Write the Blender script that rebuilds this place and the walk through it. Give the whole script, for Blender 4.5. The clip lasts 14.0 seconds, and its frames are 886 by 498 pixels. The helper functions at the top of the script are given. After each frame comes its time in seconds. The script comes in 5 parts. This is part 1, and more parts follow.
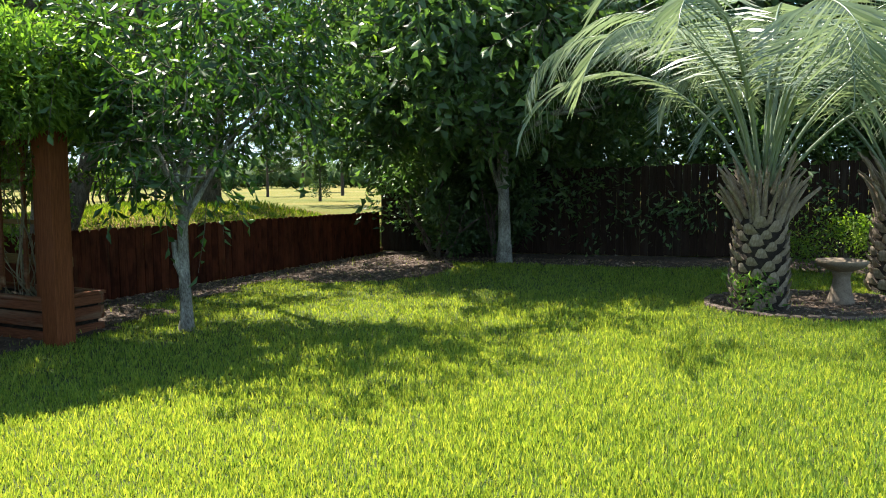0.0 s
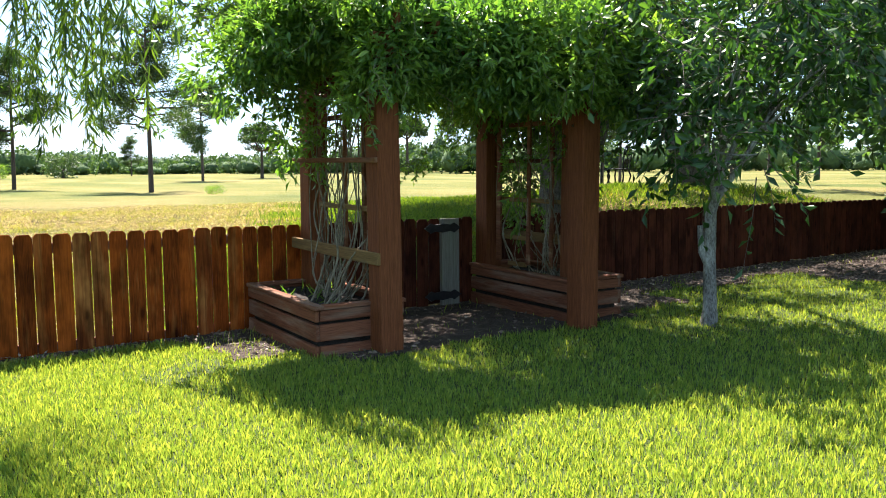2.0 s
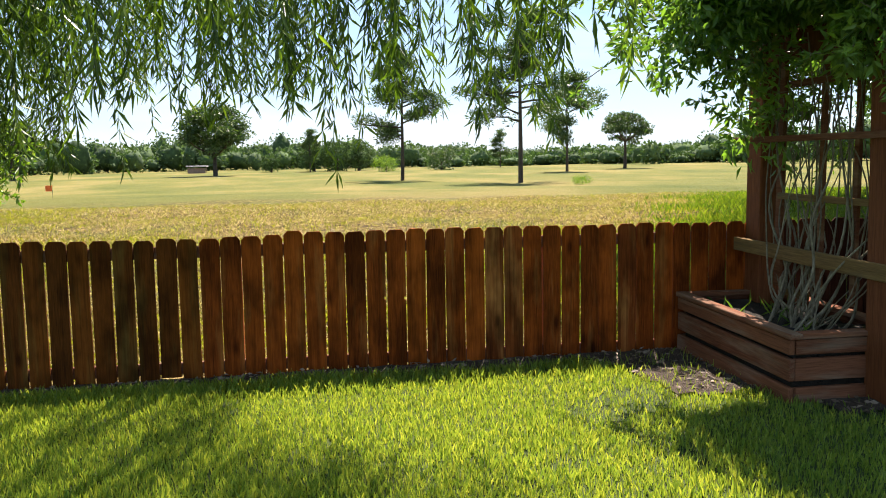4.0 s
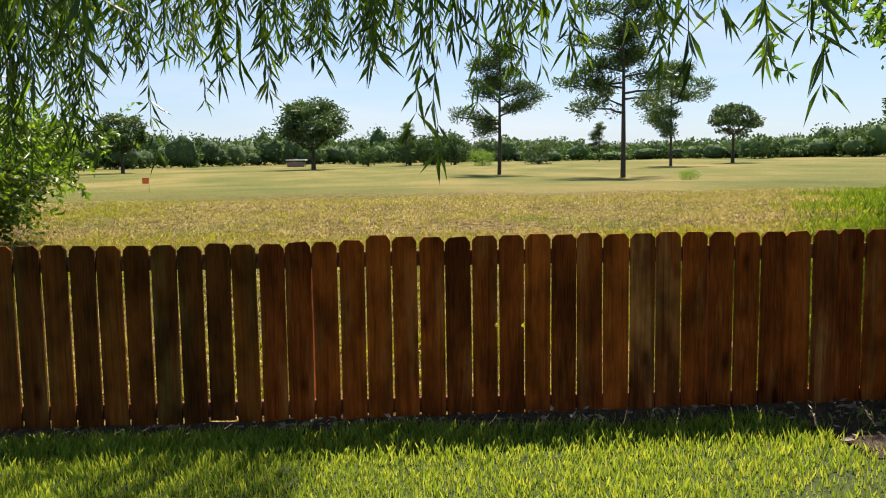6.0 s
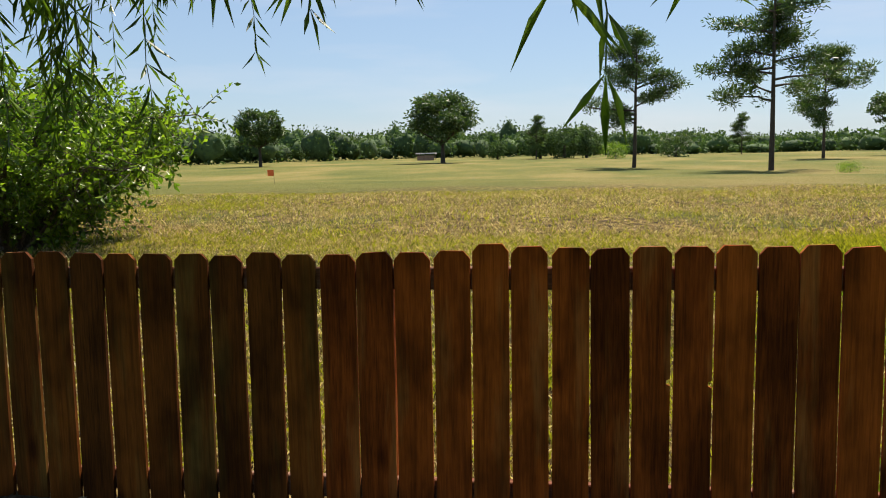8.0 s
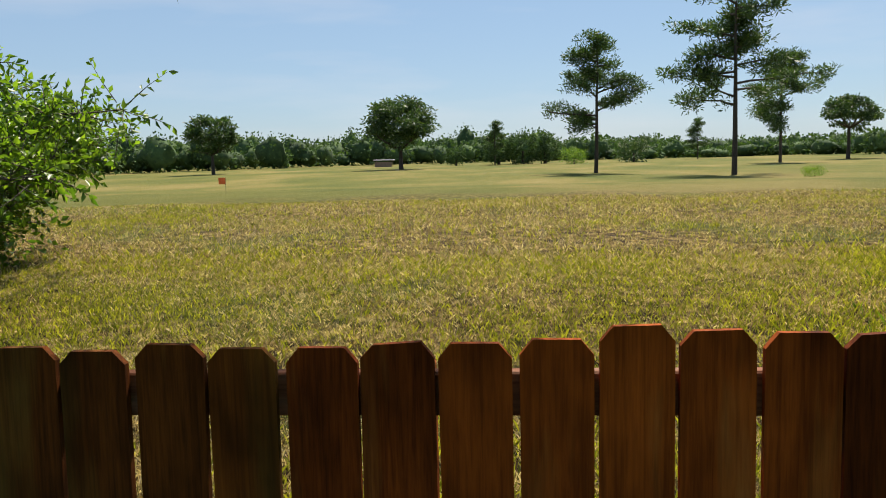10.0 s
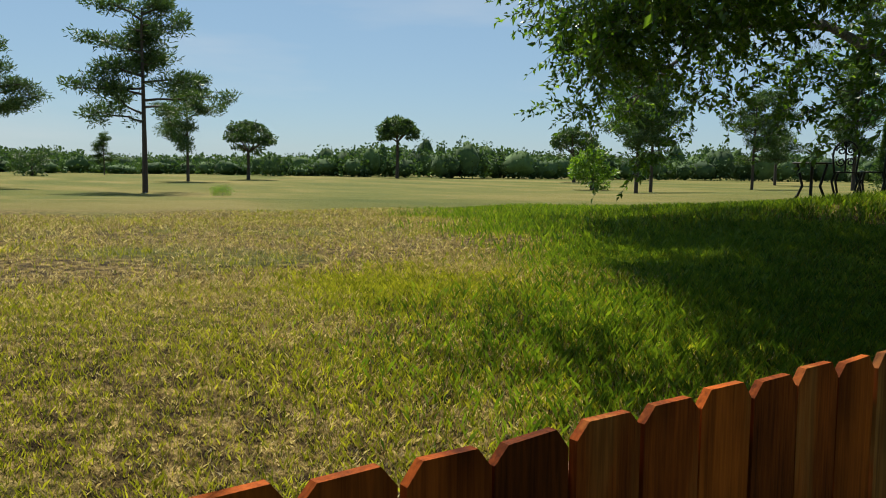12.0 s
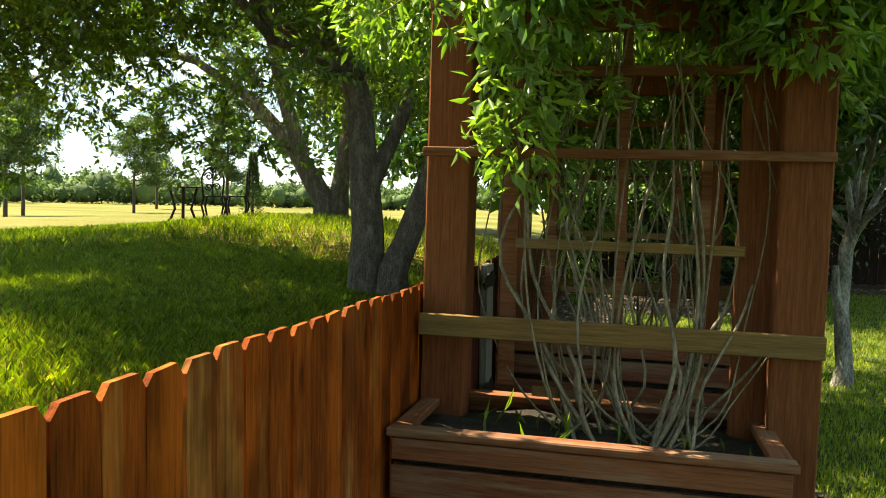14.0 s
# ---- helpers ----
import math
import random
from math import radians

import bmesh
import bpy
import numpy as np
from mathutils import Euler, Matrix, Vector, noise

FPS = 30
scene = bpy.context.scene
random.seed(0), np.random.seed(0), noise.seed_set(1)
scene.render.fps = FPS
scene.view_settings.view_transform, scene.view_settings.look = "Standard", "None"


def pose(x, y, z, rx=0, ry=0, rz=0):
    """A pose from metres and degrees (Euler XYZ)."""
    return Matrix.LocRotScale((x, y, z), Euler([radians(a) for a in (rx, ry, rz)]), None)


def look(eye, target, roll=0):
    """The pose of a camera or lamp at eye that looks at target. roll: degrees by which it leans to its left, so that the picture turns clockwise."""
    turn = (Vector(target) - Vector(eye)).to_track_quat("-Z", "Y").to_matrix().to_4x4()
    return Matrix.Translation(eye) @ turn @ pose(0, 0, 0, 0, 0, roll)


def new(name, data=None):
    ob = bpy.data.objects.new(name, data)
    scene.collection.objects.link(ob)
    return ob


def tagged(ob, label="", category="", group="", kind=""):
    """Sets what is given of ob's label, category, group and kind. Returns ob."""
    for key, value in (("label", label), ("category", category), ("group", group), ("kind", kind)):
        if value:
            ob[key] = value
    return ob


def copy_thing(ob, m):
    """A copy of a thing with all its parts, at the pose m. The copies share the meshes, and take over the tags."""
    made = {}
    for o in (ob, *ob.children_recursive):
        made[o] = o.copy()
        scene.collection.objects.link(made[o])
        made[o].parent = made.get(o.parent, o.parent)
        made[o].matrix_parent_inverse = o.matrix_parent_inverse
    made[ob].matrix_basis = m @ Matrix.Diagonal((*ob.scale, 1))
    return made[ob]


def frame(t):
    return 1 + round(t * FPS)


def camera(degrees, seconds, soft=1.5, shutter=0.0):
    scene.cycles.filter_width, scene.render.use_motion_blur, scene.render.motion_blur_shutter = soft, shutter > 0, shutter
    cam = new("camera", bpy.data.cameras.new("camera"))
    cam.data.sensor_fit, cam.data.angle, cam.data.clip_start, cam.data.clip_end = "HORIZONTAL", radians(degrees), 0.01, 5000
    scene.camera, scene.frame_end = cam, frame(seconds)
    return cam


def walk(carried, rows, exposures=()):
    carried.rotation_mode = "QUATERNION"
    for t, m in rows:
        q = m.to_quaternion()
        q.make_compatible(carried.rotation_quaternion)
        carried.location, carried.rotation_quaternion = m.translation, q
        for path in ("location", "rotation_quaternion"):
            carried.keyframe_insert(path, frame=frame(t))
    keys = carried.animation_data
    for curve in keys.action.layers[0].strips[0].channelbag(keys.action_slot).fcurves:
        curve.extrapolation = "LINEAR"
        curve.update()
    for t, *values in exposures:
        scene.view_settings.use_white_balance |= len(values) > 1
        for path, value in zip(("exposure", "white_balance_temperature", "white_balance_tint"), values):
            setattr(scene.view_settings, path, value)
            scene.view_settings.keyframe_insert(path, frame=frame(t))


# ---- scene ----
cam = camera(57.3, 14.0, 1.0)
PATH = [
    (0, (8.463, 0.130, 1.642), (7.597, 1.925, 1.477), 0.10),
    (0.5, (8.250, 0.160, 1.626), (7.062, 1.761, 1.458), 0.21),
    (1, (8.022, 0.232, 1.625), (6.587, 1.615, 1.447), -0.00),
    (1.5, (7.754, 0.256, 1.606), (6.198, 1.497, 1.404), 0.23),
    (2, (7.431, 0.241, 1.615), (5.764, 1.326, 1.406), 0.05),
    (2.5, (7.055, 0.254, 1.597), (5.244, 1.075, 1.378), -0.19),
    (3, (6.679, 0.226, 1.564), (4.780, 0.812, 1.344), -0.20),
    (3.5, (6.301, 0.175, 1.558), (4.355, 0.577, 1.338), -0.40),
    (5.8, (4.594, 0.167, 1.507), (2.611, 0.252, 1.267), -1.26),
    (6, (4.466, 0.174, 1.492), (2.481, 0.225, 1.256), -0.87),
    (6.5, (4.087, 0.172, 1.458), (2.102, 0.134, 1.221), -1.02),
    (7, (3.694, 0.167, 1.448), (1.711, 0.089, 1.207), -1.14),
    (7.5, (3.370, 0.203, 1.449), (1.398, -0.024, 1.210), -1.21),
    (8, (3.001, 0.155, 1.401), (1.033, -0.110, 1.155), -1.13),
    (10.5, (1.191, -0.364, 1.363), (-0.795, -0.423, 1.143), -1.73),
    (11, (0.986, -0.374, 1.394), (-0.981, -0.065, 1.195), -0.14),
    (11.5, (0.868, -0.385, 1.397), (-0.979, 0.355, 1.199), 0.57),
    (12, (0.824, -0.387, 1.399), (-0.793, 0.773, 1.204), 1.08),
    (12.5, (0.820, -0.372, 1.396), (-0.560, 1.062, 1.206), 1.32),
    (13, (0.855, -0.347, 1.398), (-0.262, 1.306, 1.256), 1.43),
    (13.5, (0.903, -0.326, 1.393), (0.109, 1.507, 1.283), 1.42),
    (14, (0.952, -0.296, 1.388), (0.509, 1.652, 1.288), 1.78),
]
EXPOSURE = [(0, 2.0, 6700, 15), (1.5, 2.2, 6350, 20), (3.0, 2.1, 6600, 20), (3.5, 1.87, 6800, 20), (6, 1.18, 6900, 21), (8, 0.95, 6900, 18),
            (10.5, 0.75, 6700, 14), (11.5, 0.58, 6600, 10), (12.5, 0.7, 6700, 9), (13.0, 0.84, 7000, 9), (13.5, 1.22, 7500, 8), (14.0, 2.25, 8600, 9)]
walk(cam, [(t, look(eye, target, roll)) for t, eye, target, roll in PATH], EXPOSURE)

# ---- light ----
SUN = Vector((-0.63, 0.22, 1.0)).normalized()
world = bpy.data.worlds.new("world")
scene.world = world
world.use_nodes = True
wn, wl = world.node_tree.nodes, world.node_tree.links
sky = wn.new("ShaderNodeTexSky")
sky.sky_type = "NISHITA"
sky.sun_disc = False
sky.sun_elevation = math.asin(SUN.z)
sky.sun_rotation = math.atan2(SUN.x, SUN.y) % (2 * math.pi)
sky.air_density, sky.dust_density, sky.ozone_density = 1.0, 0.25, 1.5
coord = wn.new("ShaderNodeTexCoord")
stretch = wn.new("ShaderNodeMapping")
stretch.inputs["Scale"].default_value = (1.5, 1.5, 9.0)
wisps = wn.new("ShaderNodeTexNoise")
wisps.inputs["Scale"].default_value = 1.6
wisps.inputs["Detail"].default_value = 6.0
wisp_ramp = wn.new("ShaderNodeValToRGB")
wisp_ramp.color_ramp.elements[0].position = 0.52
wisp_ramp.color_ramp.elements[1].position = 0.78
wisp_ramp.color_ramp.elements[1].color = (0.35, 0.35, 0.35, 1)
veil = wn.new("ShaderNodeMixRGB")
veil.inputs["Color2"].default_value = (9.0, 9.3, 9.6, 1)
wl.new(coord.outputs["Generated"], stretch.inputs["Vector"])
wl.new(stretch.outputs["Vector"], wisps.inputs["Vector"])
wl.new(wisps.outputs["Fac"], wisp_ramp.inputs["Fac"])
wl.new(wisp_ramp.outputs["Color"], veil.inputs["Fac"])
tone = wn.new("ShaderNodeMixRGB")
tone.blend_type = "MULTIPLY"
tone.inputs["Fac"].default_value = 1.0
tone.inputs["Color2"].default_value = (0.85, 0.96, 1.07, 1)
wl.new(sky.outputs["Color"], tone.inputs["Color1"])
haze = wn.new("ShaderNodeMixRGB")
haze.inputs["Fac"].default_value = 0.5
haze.inputs["Color2"].default_value = (4.5, 7.05, 9.55, 1)
wl.new(tone.outputs["Color"], haze.inputs["Color1"])
wl.new(haze.outputs["Color"], veil.inputs["Color1"])
wl.new(veil.outputs["Color"], wn["Background"].inputs["Color"])
wn["Background"].inputs["Strength"].default_value = 0.05

sun = new("sun", bpy.data.lights.new("sun", "SUN"))
sun.data.energy, sun.data.angle, sun.data.color = 5.0, radians(0.53), (1.0, 0.94, 0.84)
sun.matrix_basis = look((0, 0, 30), Vector((0, 0, 30)) - SUN)


# ---- materials ----
def shader(name):
    m = bpy.data.materials.new(name)
    m.use_nodes = True
    nt = m.node_tree
    return m, nt, nt.nodes["Principled BSDF"], nt.nodes["Material Output"]


def node(nt, kind, **values):
    n = nt.nodes.new(kind)
    for k, v in values.items():
        n.inputs[k.replace("_", " ")].default_value = v
    return n


def ramp(nt, fac, stops):
    r = nt.nodes.new("ShaderNodeValToRGB")
    e = r.color_ramp.elements
    while len(e) < len(stops):
        e.new(0.5)
    for el, (p, c) in zip(e, stops):
        el.position, el.color = p, (*c, 1)
    nt.links.new(fac, r.inputs["Fac"])
    return r.outputs["Color"]


def mix(nt, fac, a, b, how="MIX"):
    n = nt.nodes.new("ShaderNodeMixRGB")
    n.blend_type = how
    for sock, v in (("Fac", fac), ("Color1", a), ("Color2", b)):
        if isinstance(v, bpy.types.NodeSocket):
            nt.links.new(v, n.inputs[sock])
        else:
            n.inputs[sock].default_value = v if sock == "Fac" else (*v, 1)
    return n.outputs["Color"]


def noise_fac(nt, scale, detail=4.0, rough=0.6, stretch_by=(1, 1, 1), where="Object", shift=None):
    tc = nt.nodes.new("ShaderNodeTexCoord")
    mp = nt.nodes.new("ShaderNodeMapping")
    mp.inputs["Scale"].default_value = stretch_by
    nt.links.new(tc.outputs[where], mp.inputs["Vector"])
    if shift:
        comb = nt.nodes.new("ShaderNodeCombineXYZ")
        mul = nt.nodes.new("ShaderNodeMath")
        mul.operation = "MULTIPLY"
        mul.inputs[1].default_value = 37.0
        nt.links.new(shift, mul.inputs[0])
        for s in "XYZ":
            nt.links.new(mul.outputs[0], comb.inputs[s])
        nt.links.new(comb.outputs[0], mp.inputs["Location"])
    n = node(nt, "ShaderNodeTexNoise", Scale=scale, Detail=detail, Roughness=rough)
    nt.links.new(mp.outputs["Vector"], n.inputs["Vector"])
    return n.outputs["Fac"]


def bump(nt, bsdf, fac, strength=0.4, distance=0.01):
    b = node(nt, "ShaderNodeBump", Strength=strength, Distance=distance)
    nt.links.new(fac, b.inputs["Height"])
    nt.links.new(b.outputs["Normal"], bsdf.inputs["Normal"])


def leaf_mat(name, dark, mid, light, through_light=0.45, rough=0.4, glow=(1.3, 1.45, 0.5), patchy=0.35, patch_scale=1.3):
    """Leaf: a glossy upper side, light that passes through, colour from leaf to leaf."""
    m, nt, bsdf, out = shader(name)
    geo = nt.nodes.new("ShaderNodeNewGeometry")
    col = ramp(nt, geo.outputs["Random Per Island"], [(0.0, dark), (0.55, mid), (1.0, light)])
    patch = noise_fac(nt, patch_scale, 2.0)
    col = mix(nt, patchy, col, ramp(nt, patch, [(0.35, dark), (0.65, light)]))
    nt.links.new(col, bsdf.inputs["Base Color"])
    bsdf.inputs["Roughness"].default_value = rough
    bsdf.inputs["Specular IOR Level"].default_value = 0.45
    tr = nt.nodes.new("ShaderNodeBsdfTranslucent")
    nt.links.new(mix(nt, 1.0, col, glow, "MULTIPLY"), tr.inputs["Color"])
    ms = nt.nodes.new("ShaderNodeMixShader")
    ms.inputs["Fac"].default_value = through_light
    nt.links.new(bsdf.outputs[0], ms.inputs[1])
    nt.links.new(tr.outputs[0], ms.inputs[2])
    nt.links.new(ms.outputs[0], out.inputs["Surface"])
    return m


def wood_mat(name, tones, weather, rough=0.75, weather_at=(0.52, 0.7), along="Z", streaks=0.3, knots=0.0, contrast=0.55):
    """Stained or bare board: long grain, knots, worn streaks, tone from board to board."""
    m, nt, bsdf, out = shader(name)
    info = nt.nodes.new("ShaderNodeObjectInfo")
    rnd = info.outputs["Random"]
    g = {"Z": (14, 14, 0.8), "X": (0.8, 14, 14), "Y": (14, 0.8, 14)}[along]
    fine = noise_fac(nt, 9.0, 6.0, 0.65, g, shift=rnd)
    broad = noise_fac(nt, 1.6, 4.0, 0.6, {"Z": (5, 5, 0.7), "X": (0.7, 5, 5), "Y": (5, 0.7, 5)}[along], shift=rnd)
    base = ramp(nt, rnd, [(0.0, tones[0]), (0.5, tones[1]), (1.0, tones[2])])
    base = mix(nt, contrast, base, ramp(nt, fine, [(0.32, tuple(0.45 * c for c in tones[0])), (0.62, tones[2])]))
    worn = ramp(nt, broad, [(weather_at[0], (0, 0, 0)), (weather_at[1], (1, 1, 1))])
    base = mix(nt, worn, base, mix(nt, fine, tuple(0.55 * c for c in weather), weather))
    streak = noise_fac(nt, 3.0, 5.0, 0.7, {"Z": (16, 16, 0.35), "X": (0.35, 16, 16), "Y": (16, 0.35, 16)}[along], shift=rnd)
    base = mix(nt, streaks, base, ramp(nt, streak, [(0.36, (0.24, 0.2, 0.17)), (0.52, (1, 1, 1)), (0.72, (1.0, 1.0, 1.0))]), "MULTIPLY")
    if knots:
        tc = nt.nodes.new("ShaderNodeTexCoord")
        mp = nt.nodes.new("ShaderNodeMapping")
        mp.inputs["Scale"].default_value = (2.0, 6.5, 2.6)
        nt.links.new(tc.outputs["Object"], mp.inputs["Vector"])
        off = nt.nodes.new("ShaderNodeMath")
        off.operation = "MULTIPLY"
        off.inputs[1].default_value = 53.0
        nt.links.new(rnd, off.inputs[0])
        comb = nt.nodes.new("ShaderNodeCombineXYZ")
        for axis in "XYZ":
            nt.links.new(off.outputs[0], comb.inputs[axis])
        nt.links.new(comb.outputs[0], mp.inputs["Location"])
        vor = node(nt, "ShaderNodeTexVoronoi", Scale=1.0)
        nt.links.new(mp.outputs["Vector"], vor.inputs["Vector"])
        base = mix(nt, 0.8 * knots, base, ramp(nt, vor.outputs["Distance"], [(0.07, (0.2, 0.15, 0.12)), (0.16, (0.75, 0.7, 0.66)), (0.24, (1, 1, 1))]), "MULTIPLY")
        blotch = noise_fac(nt, 5.0, 3.0, 0.55, (1, 1, 0.55), shift=rnd)
        base = mix(nt, 0.75, base, ramp(nt, blotch, [(0.36, (0.3, 0.3, 0.28)), (0.6, (1.2, 1.2, 1.2))]), "MULTIPLY")
    nt.links.new(base, bsdf.inputs["Base Color"])
    bsdf.inputs["Roughness"].default_value = rough
    bsdf.inputs["Specular IOR Level"].default_value = 0.08
    bump(nt, bsdf, fine, 0.5, 0.004)
    return m


def mottled(name, tones, scale=6.0, rough=0.85, bump_by=0.5, depth=0.02, stretch_by=(1, 1, 1), metal=0.0):
    m, nt, bsdf, out = shader(name)
    a = noise_fac(nt, scale, 6.0, 0.65, stretch_by)
    b = noise_fac(nt, scale * 7.3, 4.0, 0.6, stretch_by)
    col = ramp(nt, a, [(0.3, tones[0]), (0.5, tones[1]), (0.7, tones[2])])
    col = mix(nt, 0.4, col, ramp(nt, b, [(0.35, tones[0]), (0.65, tones[2])]))
    nt.links.new(col, bsdf.inputs["Base Color"])
    bsdf.inputs["Roughness"].default_value = rough
    bsdf.inputs["Metallic"].default_value = metal
    bsdf.inputs["Specular IOR Level"].default_value = 0.3
    if bump_by:
        bump(nt, bsdf, b, bump_by, depth)
    return m


LAWN_SOIL = mottled("lawn_soil", [(0.012, 0.022, 0.004), (0.03, 0.05, 0.008), (0.06, 0.085, 0.015)], 9.0, 0.95, 0.6, 0.03)
TURF = leaf_mat("turf", (0.05, 0.13, 0.025), (0.145, 0.265, 0.046), (0.26, 0.355, 0.075), 0.52, 0.4, (2.3, 1.72, 0.66), 0.22, 14.0)
STRAW = leaf_mat("meadow_grass", (0.06, 0.036, 0.014), (0.37, 0.275, 0.115), (0.90, 0.78, 0.50), 0.38, 0.5, (1.15, 1.1, 0.6), 0.3, 9.0)
MEADOW_GREEN = leaf_mat("meadow_green", (0.05, 0.07, 0.007), (0.19, 0.225, 0.02), (0.50, 0.50, 0.07), 0.5, 0.45, (1.3, 1.25, 0.45), 0.35, 8.0)
LUSH = leaf_mat("lush_grass", (0.03, 0.075, 0.010), (0.085, 0.17, 0.018), (0.27, 0.35, 0.045), 0.5, 0.42, (1.25, 1.3, 0.4), 0.4, 6.0)
PICKET = wood_mat("stained_picket", [(0.085, 0.016, 0.003), (0.24, 0.046, 0.006), (0.47, 0.106, 0.012)], (0.47, 0.18, 0.042), 0.8, weather_at=(0.56, 0.78), streaks=0.45, knots=1.0, contrast=0.35)
OLIVE_PICKET = wood_mat("mildewed_picket", [(0.06, 0.019, 0.004), (0.14, 0.038, 0.006), (0.24, 0.07, 0.010)], (0.20, 0.11, 0.024), 0.85, weather_at=(0.5, 0.72), streaks=0.45, knots=1.0, contrast=0.35)
# Picket stain darkened: the tree shade on far fence and gate is in the colour.
SHADE_PICKET = wood_mat("shade_toned_picket", [(0.045, 0.012, 0.006), (0.078, 0.02, 0.010), (0.11, 0.032, 0.014)], (0.11, 0.05, 0.025), 0.8, weather_at=(0.6, 0.8), streaks=0.45, knots=1.0, contrast=0.4)
# Old boards, nearly black: the shade of the back corner is mixed into the tones.
SHADED_OLD_PICKET = wood_mat("shaded_old_picket", [(0.016, 0.010, 0.008), (0.026, 0.016, 0.012), (0.042, 0.025, 0.017)], (0.05, 0.04, 0.03))
POST_WOOD = wood_mat("stained_post", [(0.135, 0.044, 0.017), (0.17, 0.056, 0.021), (0.20, 0.069, 0.027)], (0.24, 0.10, 0.044), weather_at=(0.62, 0.85))
RAIL_WOOD = wood_mat("bare_rail", [(0.16, 0.095, 0.035), (0.19, 0.115, 0.043), (0.22, 0.135, 0.05)], (0.16, 0.12, 0.065), along="X")
TRIM_WOOD = wood_mat("stained_trim", [(0.13, 0.048, 0.023), (0.16, 0.06, 0.027), (0.19, 0.075, 0.034)], (0.32, 0.20, 0.11), along="X")
PLANT_WOOD = wood_mat("planter_board", [(0.125, 0.046, 0.024), (0.17, 0.063, 0.032), (0.22, 0.086, 0.042)], (0.30, 0.22, 0.15), along="X", weather_at=(0.5, 0.75))
PLANT_WOOD_Y = wood_mat("planter_end_board", [(0.125, 0.046, 0.024), (0.17, 0.063, 0.032), (0.22, 0.086, 0.042)], (0.30, 0.22, 0.15), along="Y", weather_at=(0.5, 0.75))
GREY_WOOD = wood_mat("grey_board", [(0.16, 0.16, 0.12), (0.20, 0.19, 0.15), (0.23, 0.22, 0.17)], (0.26, 0.27, 0.2))
BARK_GREY = mottled("lichen_bark", [(0.04, 0.034, 0.028), (0.14, 0.13, 0.11), (0.46, 0.48, 0.42)], 9.0, 0.9, 0.8, 0.02, (1, 1, 0.5))
BARK_DARK = mottled("oak_bark", [(0.03, 0.023, 0.017), (0.10, 0.08, 0.06), (0.30, 0.27, 0.22)], 13.0, 0.95, 1.0, 0.05, (1, 1, 0.3))
BARK_PINE = mottled("pine_bark", [(0.03, 0.023, 0.018), (0.055, 0.044, 0.034), (0.10, 0.08, 0.062)], 3.0, 0.95, 0.5, 0.03, (1, 1, 0.3))
VINE_STEM = mottled("vine_stem", [(0.055, 0.047, 0.028), (0.145, 0.122, 0.075), (0.32, 0.285, 0.19)], 14.0, 0.85, 0.4, 0.004, (1, 1, 0.3))
VINE_LEAF = leaf_mat("vine_leaf", (0.045, 0.115, 0.03), (0.105, 0.225, 0.042), (0.26, 0.39, 0.07), 0.46, 0.34)
OAK_LEAF = leaf_mat("oak_leaf", (0.03, 0.075, 0.014), (0.075, 0.155, 0.022), (0.22, 0.33, 0.045), 0.46, 0.3)
TREE_LEAF = leaf_mat("young_tree_leaf", (0.012, 0.044, 0.015), (0.026, 0.078, 0.02), (0.08, 0.17, 0.03), 0.36, 0.4)
DARK_LEAF = leaf_mat("dark_leaf", (0.03, 0.072, 0.034), (0.06, 0.125, 0.05), (0.13, 0.22, 0.085), 0.42, 0.42)
WILLOW_LEAF = leaf_mat("willow_leaf", (0.02, 0.055, 0.010), (0.058, 0.125, 0.017), (0.19, 0.28, 0.035), 0.45, 0.36, patchy=0.5, patch_scale=3.0)
PINE_LEAF = leaf_mat("pine_needle", (0.022, 0.052, 0.018), (0.042, 0.088, 0.026), (0.10, 0.15, 0.045), 0.32, 0.5)
WOODS_LEAF = leaf_mat("woods_leaf", (0.028, 0.056, 0.022), (0.058, 0.108, 0.038), (0.115, 0.185, 0.06), 0.2, 0.95)
BUSH_LEAF = leaf_mat("bush_leaf", (0.035, 0.09, 0.011), (0.08, 0.16, 0.018), (0.26, 0.37, 0.045), 0.5, 0.4)
FROND = leaf_mat("palm_leaflet", (0.12, 0.175, 0.115), (0.19, 0.26, 0.175), (0.33, 0.40, 0.30), 0.32, 0.28, (1.15, 1.2, 0.7))
PALM_BARK = mottled("palm_boot", [(0.11, 0.085, 0.06), (0.22, 0.18, 0.13), (0.36, 0.31, 0.24)], 7.0, 0.9, 0.7, 0.01, (1, 1, 0.4))
MOSS = leaf_mat("hanging_moss", (0.10, 0.115, 0.09), (0.15, 0.165, 0.13), (0.21, 0.23, 0.18), 0.4, 0.8, (1, 1, 0.9))
MULCH = mottled("mulch", [(0.02, 0.014, 0.010), (0.05, 0.035, 0.025), (0.15, 0.11, 0.075)], 16.0, 0.95, 1.0, 0.03)
CHIP = leaf_mat("fallen_leaf", (0.07, 0.045, 0.03), (0.16, 0.11, 0.075), (0.34, 0.26, 0.185), 0.1, 0.7, (1, 1, 1))
# Planter soil; also the palm core, where it paints the crevices dark.
SOIL_AND_CREVICE = mottled("dark_soil_and_crevice", [(0.015, 0.012, 0.009), (0.03, 0.024, 0.018), (0.055, 0.044, 0.033)], 14.0, 0.95, 1.0, 0.03)
IRON = mottled("black_iron", [(0.012, 0.012, 0.012), (0.02, 0.02, 0.02), (0.035, 0.033, 0.03)], 20.0, 0.5, 0.2, 0.002, metal=0.3)
